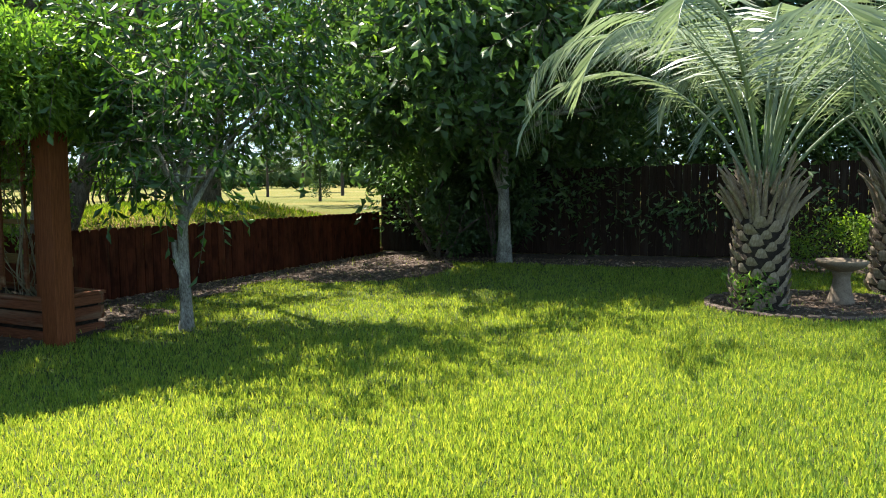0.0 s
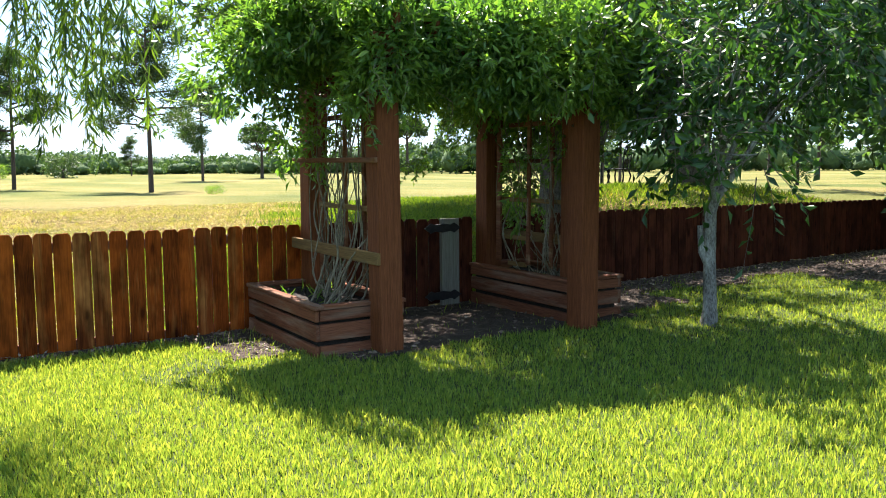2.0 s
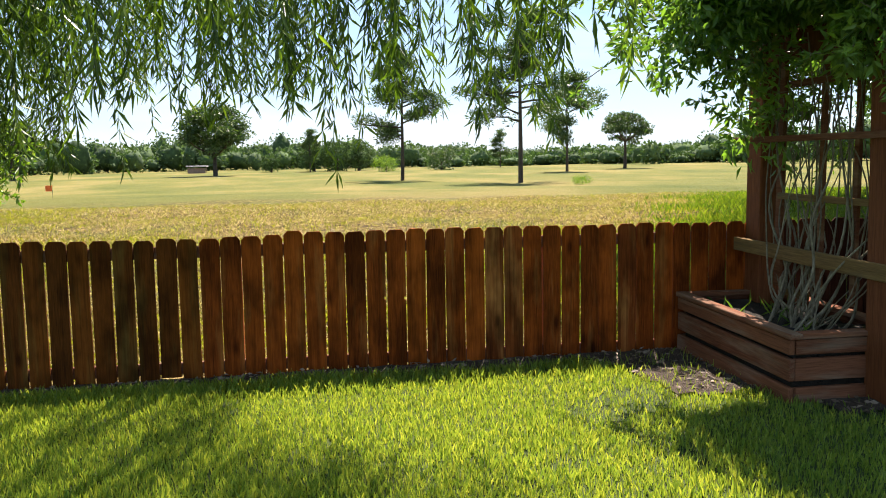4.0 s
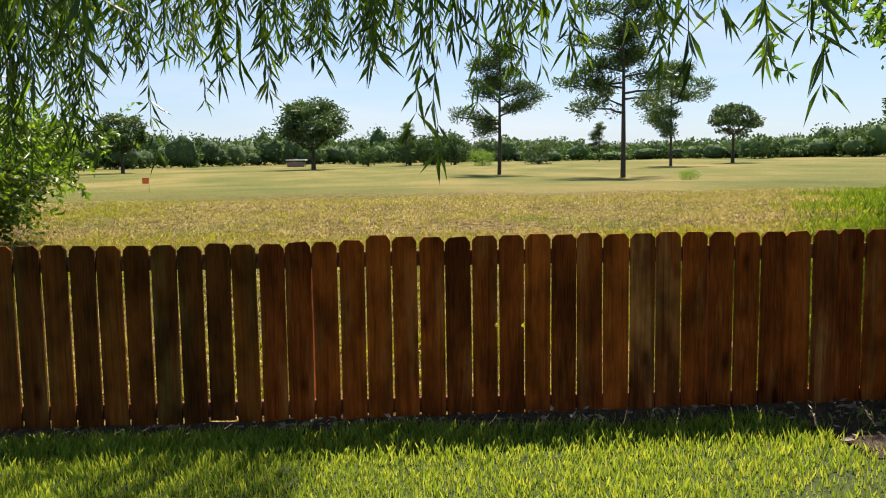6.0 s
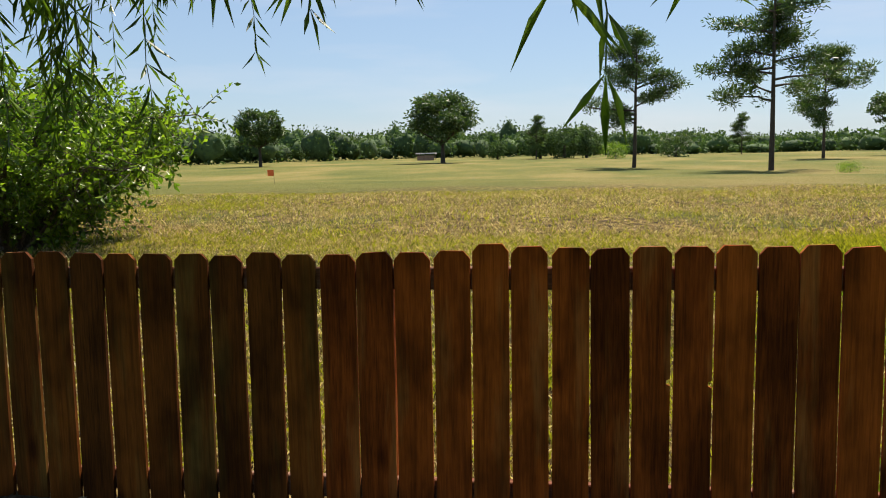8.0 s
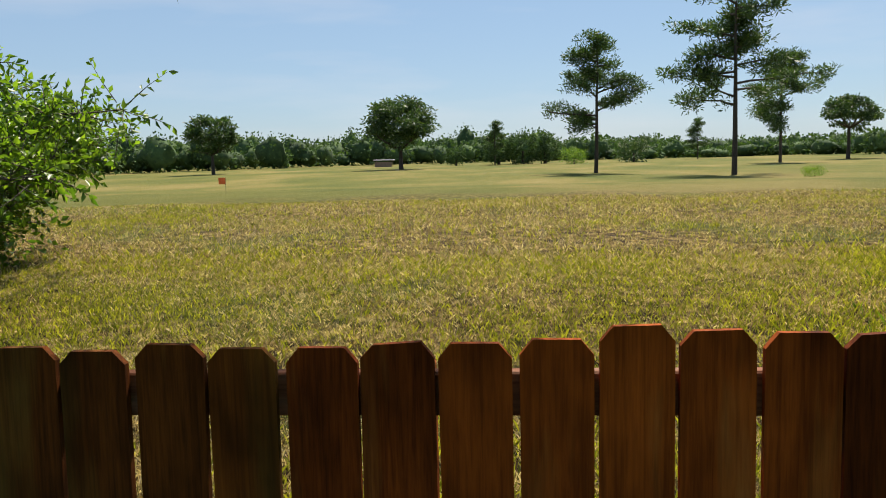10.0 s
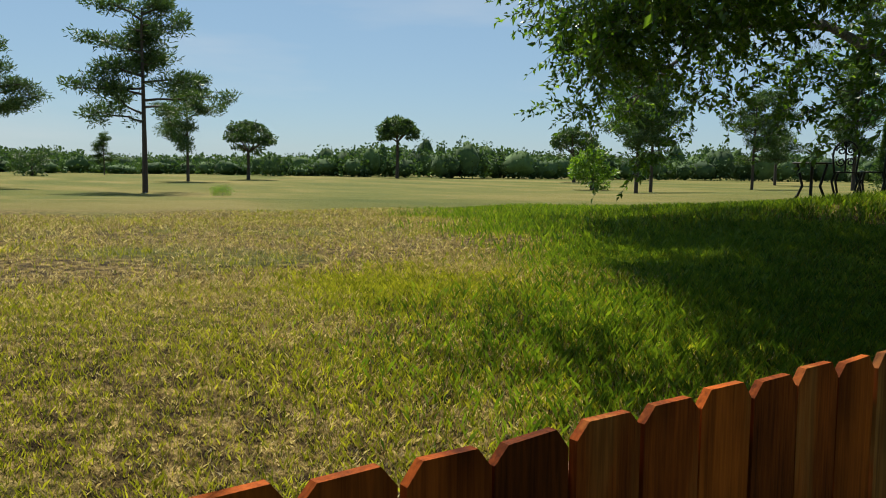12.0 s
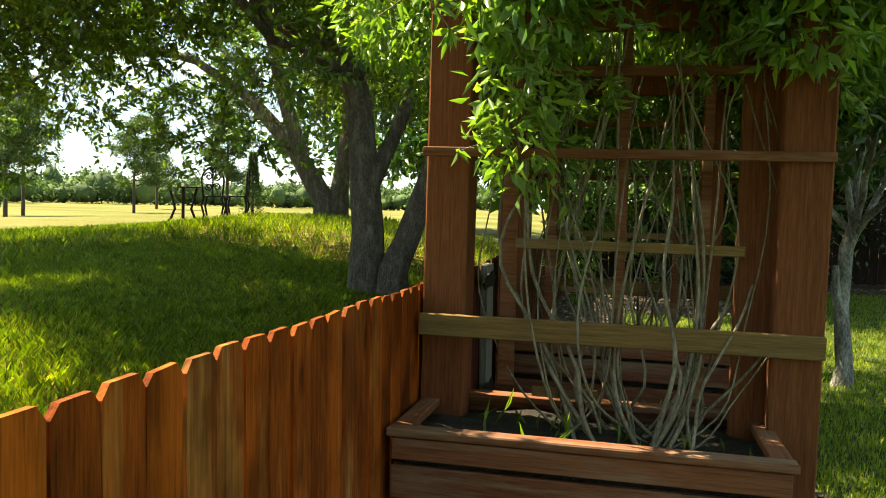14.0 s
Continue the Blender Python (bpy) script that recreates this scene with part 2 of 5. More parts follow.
CONCRETE = mottled("old_concrete", [(0.09, 0.07, 0.05), (0.17, 0.135, 0.095), (0.26, 0.215, 0.16)], 9.0, 0.9, 0.5, 0.008)
EDGING = mottled("stone_edging", [(0.05, 0.036, 0.026), (0.09, 0.067, 0.05), (0.15, 0.12, 0.09)], 9.0, 0.9, 0.6, 0.01)
SHED_WALL = mottled("shed_wall", [(0.18, 0.12, 0.09), (0.24, 0.16, 0.12), (0.30, 0.2, 0.15)], 2.0, 0.8, 0.0)
SHED_ROOF = mottled("shed_roof", [(0.35, 0.34, 0.33), (0.45, 0.44, 0.43), (0.55, 0.54, 0.53)], 2.0, 0.7, 0.0)
ORANGE = mottled("orange_cloth", [(0.75, 0.12, 0.03), (0.85, 0.16, 0.04), (0.9, 0.2, 0.06)], 5.0, 0.7, 0.0)


def field_material():
    m, nt, bsdf, out = shader("field_grass")
    big = noise_fac(nt, 0.35, 5.0, 0.6)
    mid = noise_fac(nt, 6.5, 8.0, 0.8)
    fine = noise_fac(nt, 34.0, 5.0, 0.8)
    dry = ramp(nt, mid, [(0.42, (0.022, 0.013, 0.005)), (0.52, (0.135, 0.095, 0.032)), (0.62, (0.42, 0.31, 0.115))])
    green = ramp(nt, mid, [(0.36, (0.02, 0.028, 0.005)), (0.64, (0.14, 0.16, 0.028))])
    near_col = mix(nt, ramp(nt, big, [(0.33, (0, 0, 0)), (0.48, (1, 1, 1))]), green, dry)
    far_fac = noise_fac(nt, 0.05, 5.0, 0.6, (1, 2.2, 1))
    far_col = ramp(nt, far_fac, [(0.35, (0.074, 0.094, 0.02)), (0.5, (0.122, 0.122, 0.03)), (0.66, (0.20, 0.165, 0.056))])
    tc = nt.nodes.new("ShaderNodeTexCoord")
    ln = nt.nodes.new("ShaderNodeVectorMath")
    ln.operation = "LENGTH"
    nt.links.new(tc.outputs["Object"], ln.inputs[0])
    mr = node(nt, "ShaderNodeMapRange", From_Min=14.5, From_Max=19.0)
    nt.links.new(ln.outputs["Value"], mr.inputs["Value"])
    col = mix(nt, mr.outputs[0], near_col, far_col)
    col = mix(nt, 0.55, col, ramp(nt, fine, [(0.3, (0.45, 0.42, 0.35)), (0.7, (1.5, 1.5, 1.45))]), "MULTIPLY")
    nt.links.new(col, bsdf.inputs["Base Color"])
    bsdf.inputs["Roughness"].default_value = 0.95
    bsdf.inputs["Specular IOR Level"].default_value = 0.1
    bump(nt, bsdf, fine, 0.8, 0.05)
    return m


FIELD = field_material()

# ---- builders ----
rng = np.random.default_rng(11)


def mesh_from(name, verts, faces, mats, smooth=False):
    """One mesh from an (n, 3) array and an (m, k) array of corners."""
    me = bpy.data.meshes.new(name)
    v = np.ascontiguousarray(verts, dtype=np.float32)
    f = np.ascontiguousarray(faces, dtype=np.int32)
    me.vertices.add(len(v))
    me.vertices.foreach_set("co", v.ravel())
    me.loops.add(f.size)
    me.loops.foreach_set("vertex_index", f.ravel())
    me.polygons.add(len(f))
    me.polygons.foreach_set("loop_start", np.arange(len(f), dtype=np.int32) * f.shape[1])
    if smooth:
        me.polygons.foreach_set("use_smooth", np.ones(len(f), dtype=bool))
    me.update(calc_edges=True)
    for m in mats if isinstance(mats, (list, tuple)) else [mats]:
        me.materials.append(m)
    return me


def part(name, me, parent=None, label="", m=None):
    ob = new(name, me)
    if parent:
        ob.parent = parent
    if m is not None:
        ob.matrix_basis = m
    return tagged(ob, label)


def thing(name, label, category, m=None, group="", kind=""):
    ob = new(name)
    ob.empty_display_size = 0.2
    if m is not None:
        ob.matrix_basis = m
    return tagged(ob, label, category, group, kind)


def unit(a):
    return a / np.maximum(np.linalg.norm(a, axis=-1, keepdims=True), 1e-9)


def leaves(name, pos, way, length, width, mat, droop=0.25, seed=0):
    """Many folded, bent leaves: each has a base, two edges, a midrib point and a tip."""
    r = np.random.default_rng(seed)
    n = len(pos)
    way = unit(way)
    side = unit(np.cross(way, r.normal(size=(n, 3))))
    up = np.cross(side, way)
    L = np.broadcast_to(length, n)[:, None]
    W = np.broadcast_to(width, n)[:, None]
    mid = pos + way * L * 0.45
    v = np.stack([pos, mid + side * W * 0.5 + up * W * 0.18, pos + way * L - up * L * droop, mid - side * W * 0.5 + up * W * 0.18], axis=1)
    i = np.arange(n)[:, None] * 4
    f = np.concatenate([i + [0, 1, 2], i + [0, 2, 3]], axis=1).reshape(-1, 3)
    return mesh_from(name, v.reshape(-1, 3), f, mat)


def tubes(name, lines, mat, sides=6):
    """Tapered, smooth tubes along polylines [(points, radii), ...] in one mesh."""
    V, F, off = [], [], 0
    ang = np.linspace(0, 2 * np.pi, sides, endpoint=False)
    for pts, rad in lines:
        p = np.asarray(pts, float)
        rad = np.broadcast_to(np.asarray(rad, float), len(p))
        t = unit(np.gradient(p, axis=0))
        ref = np.array([1.0, 0, 0]) if abs(t[0][0]) < 0.8 else np.array([0, 1.0, 0])
        a = unit(np.cross(t, ref))
        b = np.cross(t, a)
        ring = p[:, None] + rad[:, None, None] * (np.cos(ang)[None, :, None] * a[:, None] + np.sin(ang)[None, :, None] * b[:, None])
        V.append(ring.reshape(-1, 3))
        for k in range(len(p) - 1):
            q = off + k * sides + np.arange(sides)
            w = off + k * sides + (np.arange(sides) + 1) % sides
            F.append(np.stack([q, w, w + sides, q + sides], axis=1))
        off += len(p) * sides
    return mesh_from(name, np.concatenate(V), np.concatenate(F), mat, True)


def block(name, size, mat, bevel=0.004, at=(0, 0, 0), wear=0.0):
    """A sawn board or block with eased edges; size in x, y, z; at: its centre."""
    bm = bmesh.new()
    bmesh.ops.create_cube(bm, size=1.0)
    for v in bm.verts:
        v.co = Vector([c * s for c, s in zip(v.co, size)])
    if bevel:
        bmesh.ops.bevel(bm, geom=bm.edges[:], offset=bevel, segments=1, affect="EDGES")
    for v in bm.verts:
        v.co += Vector(at) + Vector((random.uniform(-wear, wear), random.uniform(-wear, wear), random.uniform(-wear, wear)))
    me = bpy.data.meshes.new(name)
    bm.to_mesh(me)
    bm.free()
    me.materials.append(mat)
    return me


def lathe(name, profile, mat, sides=32):
    """A turned solid from (radius, height) pairs."""
    a = np.linspace(0, 2 * np.pi, sides, endpoint=False)
    v = np.concatenate([np.stack([r * np.cos(a), r * np.sin(a), np.full(sides, z)], axis=1) for r, z in profile])
    f = []
    for k in range(len(profile) - 1):
        q = k * sides + np.arange(sides)
        w = k * sides + (np.arange(sides) + 1) % sides
        f.append(np.stack([q, w, w + sides, q + sides], axis=1))
    return mesh_from(name, v, np.concatenate(f), mat, True)


def ease(t):
    t = np.clip(t, 0, 1)
    return t * t * (3 - 2 * t)


def ground_z(x, y):
    """Height of the ground: a nearly level lawn, a rise behind the fence, a mound under the oaks, a flat far course."""
    x, y = np.asarray(x, float), np.asarray(y, float)
    d = np.maximum(-x, 0)
    lawn = 0.022 * np.clip(x, 0, 14) + 0.012 * np.clip(y, -6, 16) * np.exp(-d / 4)
    rise = 0.42 * ease(d / 4.5) - 0.87 * ease((d - 16) / 34)
    mound = 0.64 * np.exp(-((x + 4.4) ** 2 / 30 + (y - 14) ** 2 / 36)) * ease(d / 1.5)
    far = 0.008 * np.clip(y - 20, 0, 140) * ease(d / 30)
    rough = 0.035 * np.sin(x * 1.1 + 0.6 * y) * np.sin(0.9 * y - 0.4 * x) * ease(d / 2)
    return lawn + rise + mound + far + rough


def gz(x, y):
    return float(ground_z(x, y))


# ---- ground ----
def steps(lo, hi, fine, far):
    near = np.arange(lo, hi + 1e-6, fine)
    out, s = [], fine
    p = hi
    while p < far:
        s *= 1.22
        p += s
        out.append(p - hi)
    out = np.array(out)
    return np.concatenate([(lo - out)[::-1], near, hi + out])


gx, gy = steps(-18, 13, 0.25, 2200), steps(-9, 17, 0.25, 2200)
GX, GY = np.meshgrid(gx, gy, indexing="ij")
gv = np.stack([GX, GY, ground_z(GX, GY)], axis=-1).reshape(-1, 3)
ii = (np.arange(len(gx) - 1)[:, None] * len(gy) + np.arange(len(gy) - 1)[None]).ravel()
gf = np.stack([ii, ii + len(gy), ii + len(gy) + 1, ii + 1], axis=1)
ground_mesh = mesh_from("ground", gv, gf, [LAWN_SOIL, FIELD], True)
mid = gv[gf].mean(axis=1)
ground_mesh.polygons.foreach_set("material_index", np.where((mid[:, 0] > 0) & (mid[:, 1] < 14.9) & (mid[:, 0] < 40) & (mid[:, 1] > -40), 0, 1).astype(np.int32))
tagged(new("ground", ground_mesh), "green lawn and dry mown field on one ground", "ground", kind="structure")


HASH = np.random.default_rng(4).uniform(-1, 1, (256, 256))


def smooth_noise(x, y):
    """Value noise on a unit grid, from -1 to 1."""
    x, y = np.asarray(x, float), np.asarray(y, float)
    i, j = np.floor(x).astype(int), np.floor(y).astype(int)
    u, v = ease(x - i), ease(y - j)
    g = lambda p, q: HASH[p % 256, q % 256]
    return (g(i, j) * (1 - u) + g(i + 1, j) * u) * (1 - v) + (g(i, j + 1) * (1 - u) + g(i + 1, j + 1) * u) * v


def wander(x, y, s=1.0, seed=0.0):
    a, b = 0.8 * x + 0.6 * y + 31.7 * seed + 50, 0.8 * y - 0.6 * x + 17.3 * seed + 90
    return 0.65 * smooth_noise(0.5 * s * a, 0.5 * s * b) + 0.45 * smooth_noise(1.13 * s * b, 1.13 * s * a) + 0.3 * smooth_noise(2.4 * s * a, 2.4 * s * b)


def bare(x, y):
    """1 where leaf litter and mulch cover the lawn."""
    e = 0.13 * wander(x, y, 1.6) + 0.12 * wander(x, y, 5.0, 7.0)
    strip = x < 0.22 + 0.10 * ease((y - 0.5) / 1.5) + e * 0.6
    bed = (x < 1.84 + e) & (y > 2.2 + e) & (y < 7.3 + e)
    bed &= ~((x > 1.25 + e) & (y < 3.0 + 0.5 * e))
    bed &= ~((x > 1.6 + e) & (y > 6.2 + e) & (y < 7.4))
    heap = ((x - 1.6) / 1.3) ** 2 + ((y - 11.6) / 1.6) ** 2 < 1 + 2 * e
    back = (x < 1.0 + e * 2) & (y > 6.5)
    shade = y > 13.0 + e * 2
    ring = ((x - 8.25) / 1.05) ** 2 + ((y - 9.75) / 0.95) ** 2 < 1.0
    return strip | bed | heap | back | shade | ring


def litter_sheet():
    """The bare beds: a thin sheet of mulch with a ragged edge."""
    s = 0.06
    xs, ys = np.arange(0.0, 9.6, s), np.arange(-4.0, 14.85, s)
    X, Y = np.meshgrid(xs, ys, indexing="ij")
    Z = ground_z(X, Y) + 0.012 + 0.008 * np.sin(23 * X + 7 * Y) * np.sin(19 * Y - 5 * X)
    v = np.stack([X, Y, Z], axis=-1).reshape(-1, 3)
    i = (np.arange(len(xs) - 1)[:, None] * len(ys) + np.arange(len(ys) - 1)[None]).ravel()
    f = np.stack([i, i + len(ys), i + len(ys) + 1, i + 1], axis=1)
    c = v[f].mean(axis=1)
    f = f[bare(c[:, 0], c[:, 1])]
    used, inv = np.unique(f, return_inverse=True)
    return mesh_from("mulch", v[used], inv.reshape(f.shape), MULCH, True)


tagged(new("mulch_bed", litter_sheet()), "brown mulch and leaf litter along the fence", "mulch", kind="stuff")


def blades(name, x, y, height, width, lean, mat, seed, base_sink=0.005):
    """Grass blades, one bent and tapered strip each."""
    r = np.random.default_rng(seed)
    n = len(x)
    z = ground_z(x, y) - base_sink
    a = r.uniform(0, 2 * np.pi, n)
    b = r.uniform(0, 2 * np.pi, n)
    h = height * r.uniform(0.55, 1.2, n)
    w = width * r.uniform(0.7, 1.3, n) * 0.5
    k = lean * r.uniform(0.2, 1.3, n) * h
    p = np.stack([x, y, z], axis=1)
    s = np.stack([np.cos(a) * w, np.sin(a) * w, np.zeros(n)], axis=1)
    m = np.stack([np.cos(b) * k * 0.35, np.sin(b) * k * 0.35, h * 0.6], axis=1)
    t = np.stack([np.cos(b) * k, np.sin(b) * k, h * 0.95], axis=1)
    v = np.stack([p - s, p + s, p + m + s * 0.75, p + t], axis=1).reshape(-1, 3)
    i = np.arange(n)[:, None] * 4
    f = np.concatenate([i + [0, 1, 2], i + [0, 2, 3]], axis=1).reshape(-1, 3)
    return mesh_from(name, v, f, mat)


def lawn_blades(n):
    """Short tufts over the lawn, thickest in the stretch between the walk and the pergola."""
    x, y = rng.uniform(0.15, 10.5, n), rng.uniform(-3.0, 13.8, n)
    u = (y - 0.72 * (x - 2.8) + 0.5) / 1.23
    u += 0.5 * wander(x, y, 0.8, 3.0)
    thick = np.clip(1.15 * np.exp(-np.maximum(u, 0) / 5.0), 0.24, 1)
    inside = ease((u + 1.6) / 1.6) * ease((10.2 - x) / 1.2) * ease((y + 3.0) / 1.2)
    chance = 0.2 + np.maximum(thick - 0.2, 0.0) * inside
    keep = rng.uniform(size=n) < chance
    x, y = x[keep], y[keep]
    n = len(x)
    keep = ~(bare(x, y) & (rng.uniform(size=n) > np.where(y < 3.3, 0.09, 0.02)))
    keep &= ~((x < 2.3) & (y < 2.2) & (wander(x, y, 1.2, 2.0) > 0.25) & (rng.uniform(size=n) < 0.6))
    x, y = x[keep], y[keep]
    tuft = 1 + 0.22 * wander(x, y, 9.0, 1.0) + 0.18 * wander(x, y, 17.0, 4.0)
    h = 0.058 + 0.012 * wander(x, y, 0.9) + 0.03 * np.exp(-((x - 0.45) / 0.25) ** 2)
    return blades("turf", x, y, h * tuft, 0.0066, 0.34, TURF, 3)


tagged(new("lawn_grass", lawn_blades(1150000)), "bright green broad-bladed lawn grass", "grass", kind="stuff")


NEAR_FIELD, WIDE_FIELD = (-6.5, -0.12, -4.5, 9.5), (-15.5, -0.12, -9.5, 16.0)


def meadow(n, mat, seed, wanted, height, width, lean, span):
    r = np.random.default_rng(seed)
    x0, x1, y0, y1 = span
    x, y = r.uniform(x0, x1, n), r.uniform(y0, y1, n)
    k = wanted(x, y, r)
    if span is WIDE_FIELD:
        a0, a1, b0, b1 = NEAR_FIELD
        k &= ~((x > a0) & (x < a1) & (y > b0) & (y < b1) & (r.uniform(size=n) < ease((x - a0) / 2.0)))
    else:
        k &= r.uniform(size=n) < ease((x - x0) / 2.0) + 0.1
    x, y = x[k], y[k]
    return blades("meadow", x, y, height * (1 + 0.4 * wander(x, y, 0.8)), width, lean, mat, seed)


def lush_at(x, y):
    """1 in the long grass round the oaks, with a loose edge."""
    edge = 4.1 - 0.55 * (x + 3) + 1.1 * wander(x, y, 0.45) + 0.7 * wander(x, y, 1.7, 3.0)
    strip = 0.75 * ease((y - 1.2) / 2.2) * ease((x + 4.5) / 2.0)
    return np.maximum(ease((y - edge + 1.2) / 3.2), strip)


def green_at(x, y):
    """1 in the greener patches of the dry field."""
    g = np.zeros_like(x)
    for cx, cy, rx, ry in ((-3.9, 0.9, 0.7, 0.8), (-2.9, 0.0, 0.6, 0.7), (-2.8, 1.5, 0.8, 0.8), (-6.8, -2.3, 1.0, 0.6), (-3.5, -3.4, 1.0, 0.8), (-8.0, 1.8, 0.8, 0.4), (-4.4, 2.9, 1.2, 1.0), (-1.6, 1.0, 0.6, 1.2), (-11.0, -6.5, 2.5, 1.6)):
        g = np.maximum(g, np.exp(-(((x - cx) / rx) ** 2 + ((y - cy) / ry) ** 2)))
    return np.clip(g + 0.35 * wander(x, y, 1.5, 2.0) + 0.25 * wander(x, y, 4.1, 5.0), 0, 1)


def straw_here(x, y, r):
    u = r.uniform(size=len(x))
    return (u > 0.97 * lush_at(x, y)) & (u > 0.7 * green_at(x, y)) & (wander(x, y, 1.9, 4.0) + 0.5 * wander(x, y, 5.3, 1.0) + 0.7 * wander(x, y, 9.7, 2.5) > -0.45 + 0.35 * r.normal(size=len(x)))


def tuft_here(x, y, r):
    return r.uniform(size=len(x)) < 0.26 + 0.9 * green_at(x, y) * (1 - 0.6 * lush_at(x, y)) + 0.25 * lush_at(x, y)


def lush_here(x, y, r):
    return r.uniform(size=len(x)) < 0.95 * lush_at(x, y)


tagged(new("meadow_grass", meadow(400000, STRAW, 5, straw_here, 0.036, 0.0055, 0.95, NEAR_FIELD)), "straw-coloured dry mown meadow grass", "grass", kind="stuff")
tagged(new("far_meadow_grass", meadow(250000, STRAW, 8, straw_here, 0.046, 0.0085, 1.0, WIDE_FIELD)), "dry straw grass toward the course", "grass", kind="stuff")
tagged(new("meadow_tufts", meadow(290000, MEADOW_GREEN, 7, tuft_here, 0.055, 0.0048, 0.6, NEAR_FIELD)), "bright green tufts in the dry meadow", "grass", kind="stuff")
tagged(new("far_meadow_tufts", meadow(170000, MEADOW_GREEN, 9, tuft_here, 0.065, 0.008, 0.55, WIDE_FIELD)), "green tufts in the meadow toward the course", "grass", kind="stuff")
tagged(new("shaded_grass", meadow(220000, LUSH, 6, lush_here, 0.085, 0.0062, 0.55, NEAR_FIELD)), "tall lush green grass under the oaks", "grass", kind="stuff")
tagged(new("mound_grass", meadow(120000, LUSH, 10, lush_here, 0.13, 0.012, 0.5, WIDE_FIELD)), "long green grass on the mound", "grass", kind="stuff")


# ---- fence ----
def picket_mesh(width, height, ear, mat, thick=0.017, seed=0, notch=0.0):
    """A dog-eared fence picket standing on z = 0, its broad sides facing x."""
    r = random.Random(seed)
    w = width / 2
    o = [(-w, 0), (w, 0), (w + r.uniform(-0.002, 0.002), height * 0.5), (w, height - ear), (w - ear * 0.9, height + r.uniform(-0.003, 0.003)),
         (-w + ear * 0.9, height + r.uniform(-0.003, 0.003)), (-w, height - ear), (-w + r.uniform(-0.002, 0.002), height * 0.5)]
    if notch:
        o[2:3] = [(w, 0.49), (w - notch, 0.494), (w - 1.3 * notch, 0.503), (w - notch, 0.512), (w, 0.516)]
    bm = bmesh.new()
    face = bm.faces.new([bm.verts.new((-thick / 2, y, z)) for y, z in o])
    got = bmesh.ops.extrude_face_region(bm, geom=[face])
    for v in got["geom"]:
        if isinstance(v, bmesh.types.BMVert):
            v.co.x += thick
    bmesh.ops.recalc_face_normals(bm, faces=bm.faces[:])
    me = bpy.data.meshes.new("picket")
    bm.to_mesh(me)
    bm.free()
    me.materials.append(mat)
    return me


PITCH = 0.148


def picket_row(parent, first, last, top, mats, tall=(), seed=1):
    """Pickets from index to index along y, each an object on one of a few meshes."""
    r = random.Random(seed)
    kinds = [picket_mesh(0.1378 + r.uniform(-0.003, 0.003), h, 0.027, mats[0], seed=k) for k, h in enumerate((1.0, 1.004, 0.997, 1.0, 1.007, 0.994))]
    aged = [picket_mesh(0.138, 1.0, 0.027, mats[1], seed=20)] if len(mats) > 1 else []
    olive = [picket_mesh(0.1345 + r.uniform(-0.003, 0.002), h, 0.027, mats[2], seed=30 + k) for k, h in enumerate((1.0, 1.004, 0.996))] if len(mats) > 2 else []
    holed = picket_mesh(0.1378, 1.0, 0.027, mats[0], seed=41, notch=0.012)
    for k in range(first, last):
        y = PITCH * (k - 0.5)
        z = gz(0.02, y) + (r.uniform(-0.02, 0.004) if r.random() < 0.8 else r.uniform(0.01, 0.03))
        me = r.choice(kinds)
        if aged and k in (10, 11, 17, 31):
            me = aged[0]
        if olive and r.random() < float(ease((-0.5 - k) / 7)):
            me = r.choice(olive)
        if olive and k in (4, 5):
            me = holed
        up = top(y) + r.uniform(-0.004, 0.004) + (0.012 if k in tall else 0.0)
        ob = part("picket", me, parent)
        ob.matrix_basis = pose(r.uniform(-0.004, 0.004), y + r.uniform(-0.002, 0.002), z, r.uniform(-0.35, 0.35), 0, 0) @ Matrix.Diagonal((1, 1, (up - z), 1))


STREAKED = wood_mat("streaked_picket", [(0.16, 0.036, 0.007), (0.21, 0.047, 0.009), (0.28, 0.07, 0.013)], (0.55, 0.22, 0.055), weather_at=(0.52, 0.72), streaks=0.6, knots=1.0, contrast=0.4)
LEAN = pose(0, 0, 0.5, 0, -1.0, 0) @ pose(0, 0, -0.5)


def low_fence(y0, y1, first, last, tall, label, seed, mats):
    f = thing("picket_fence", label, "fence", LEAN)
    picket_row(f, first, last, lambda y: 1.03 - 0.003 * max(y - 1, 0) * (y < 5) - 0.020 * float(ease(-y / 0.75)) + 0.012 * float(ease((-y - 1.2) / 1.5)), mats, tall, seed)
    for z in (0.11, 0.91):
        me = block("rail", (0.036, y1 - y0, 0.085), PLANT_WOOD_Y, 0.004, (-0.030, (y0 + y1) / 2, z + (gz(0, (y0 + y1) / 2) if z < 0.5 else 0.0)))
        part("rail", me, f)
    y = y0 + 0.1
    while y < y1:
        part("fence_post", block("fence_post", (0.09, 0.09, 0.98), PICKET, 0.004, (-0.095, y, 0.46)), f)
        y += 2.35
    return f


low_fence(-10.0, 3.62, -67, 25, (0,), "reddish brown stained dog-eared wooden picket fence", 1, [PICKET, STREAKED, OLIVE_PICKET])
low_fence(5.72, 14.8, 39, 100, (44,), "stained wooden picket fence with tree shade put into its colour", 2, [SHADE_PICKET])

gate = thing("garden_gate", "wooden picket gate in a shade-darkened tone with black strap hinges", "gate", LEAN)
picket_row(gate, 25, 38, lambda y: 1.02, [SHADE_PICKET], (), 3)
for z in (0.32, 0.88):
    part("rail", block("rail", (0.036, 1.45, 0.085), PICKET, 0.004, (-0.030, 4.35, z)), gate)


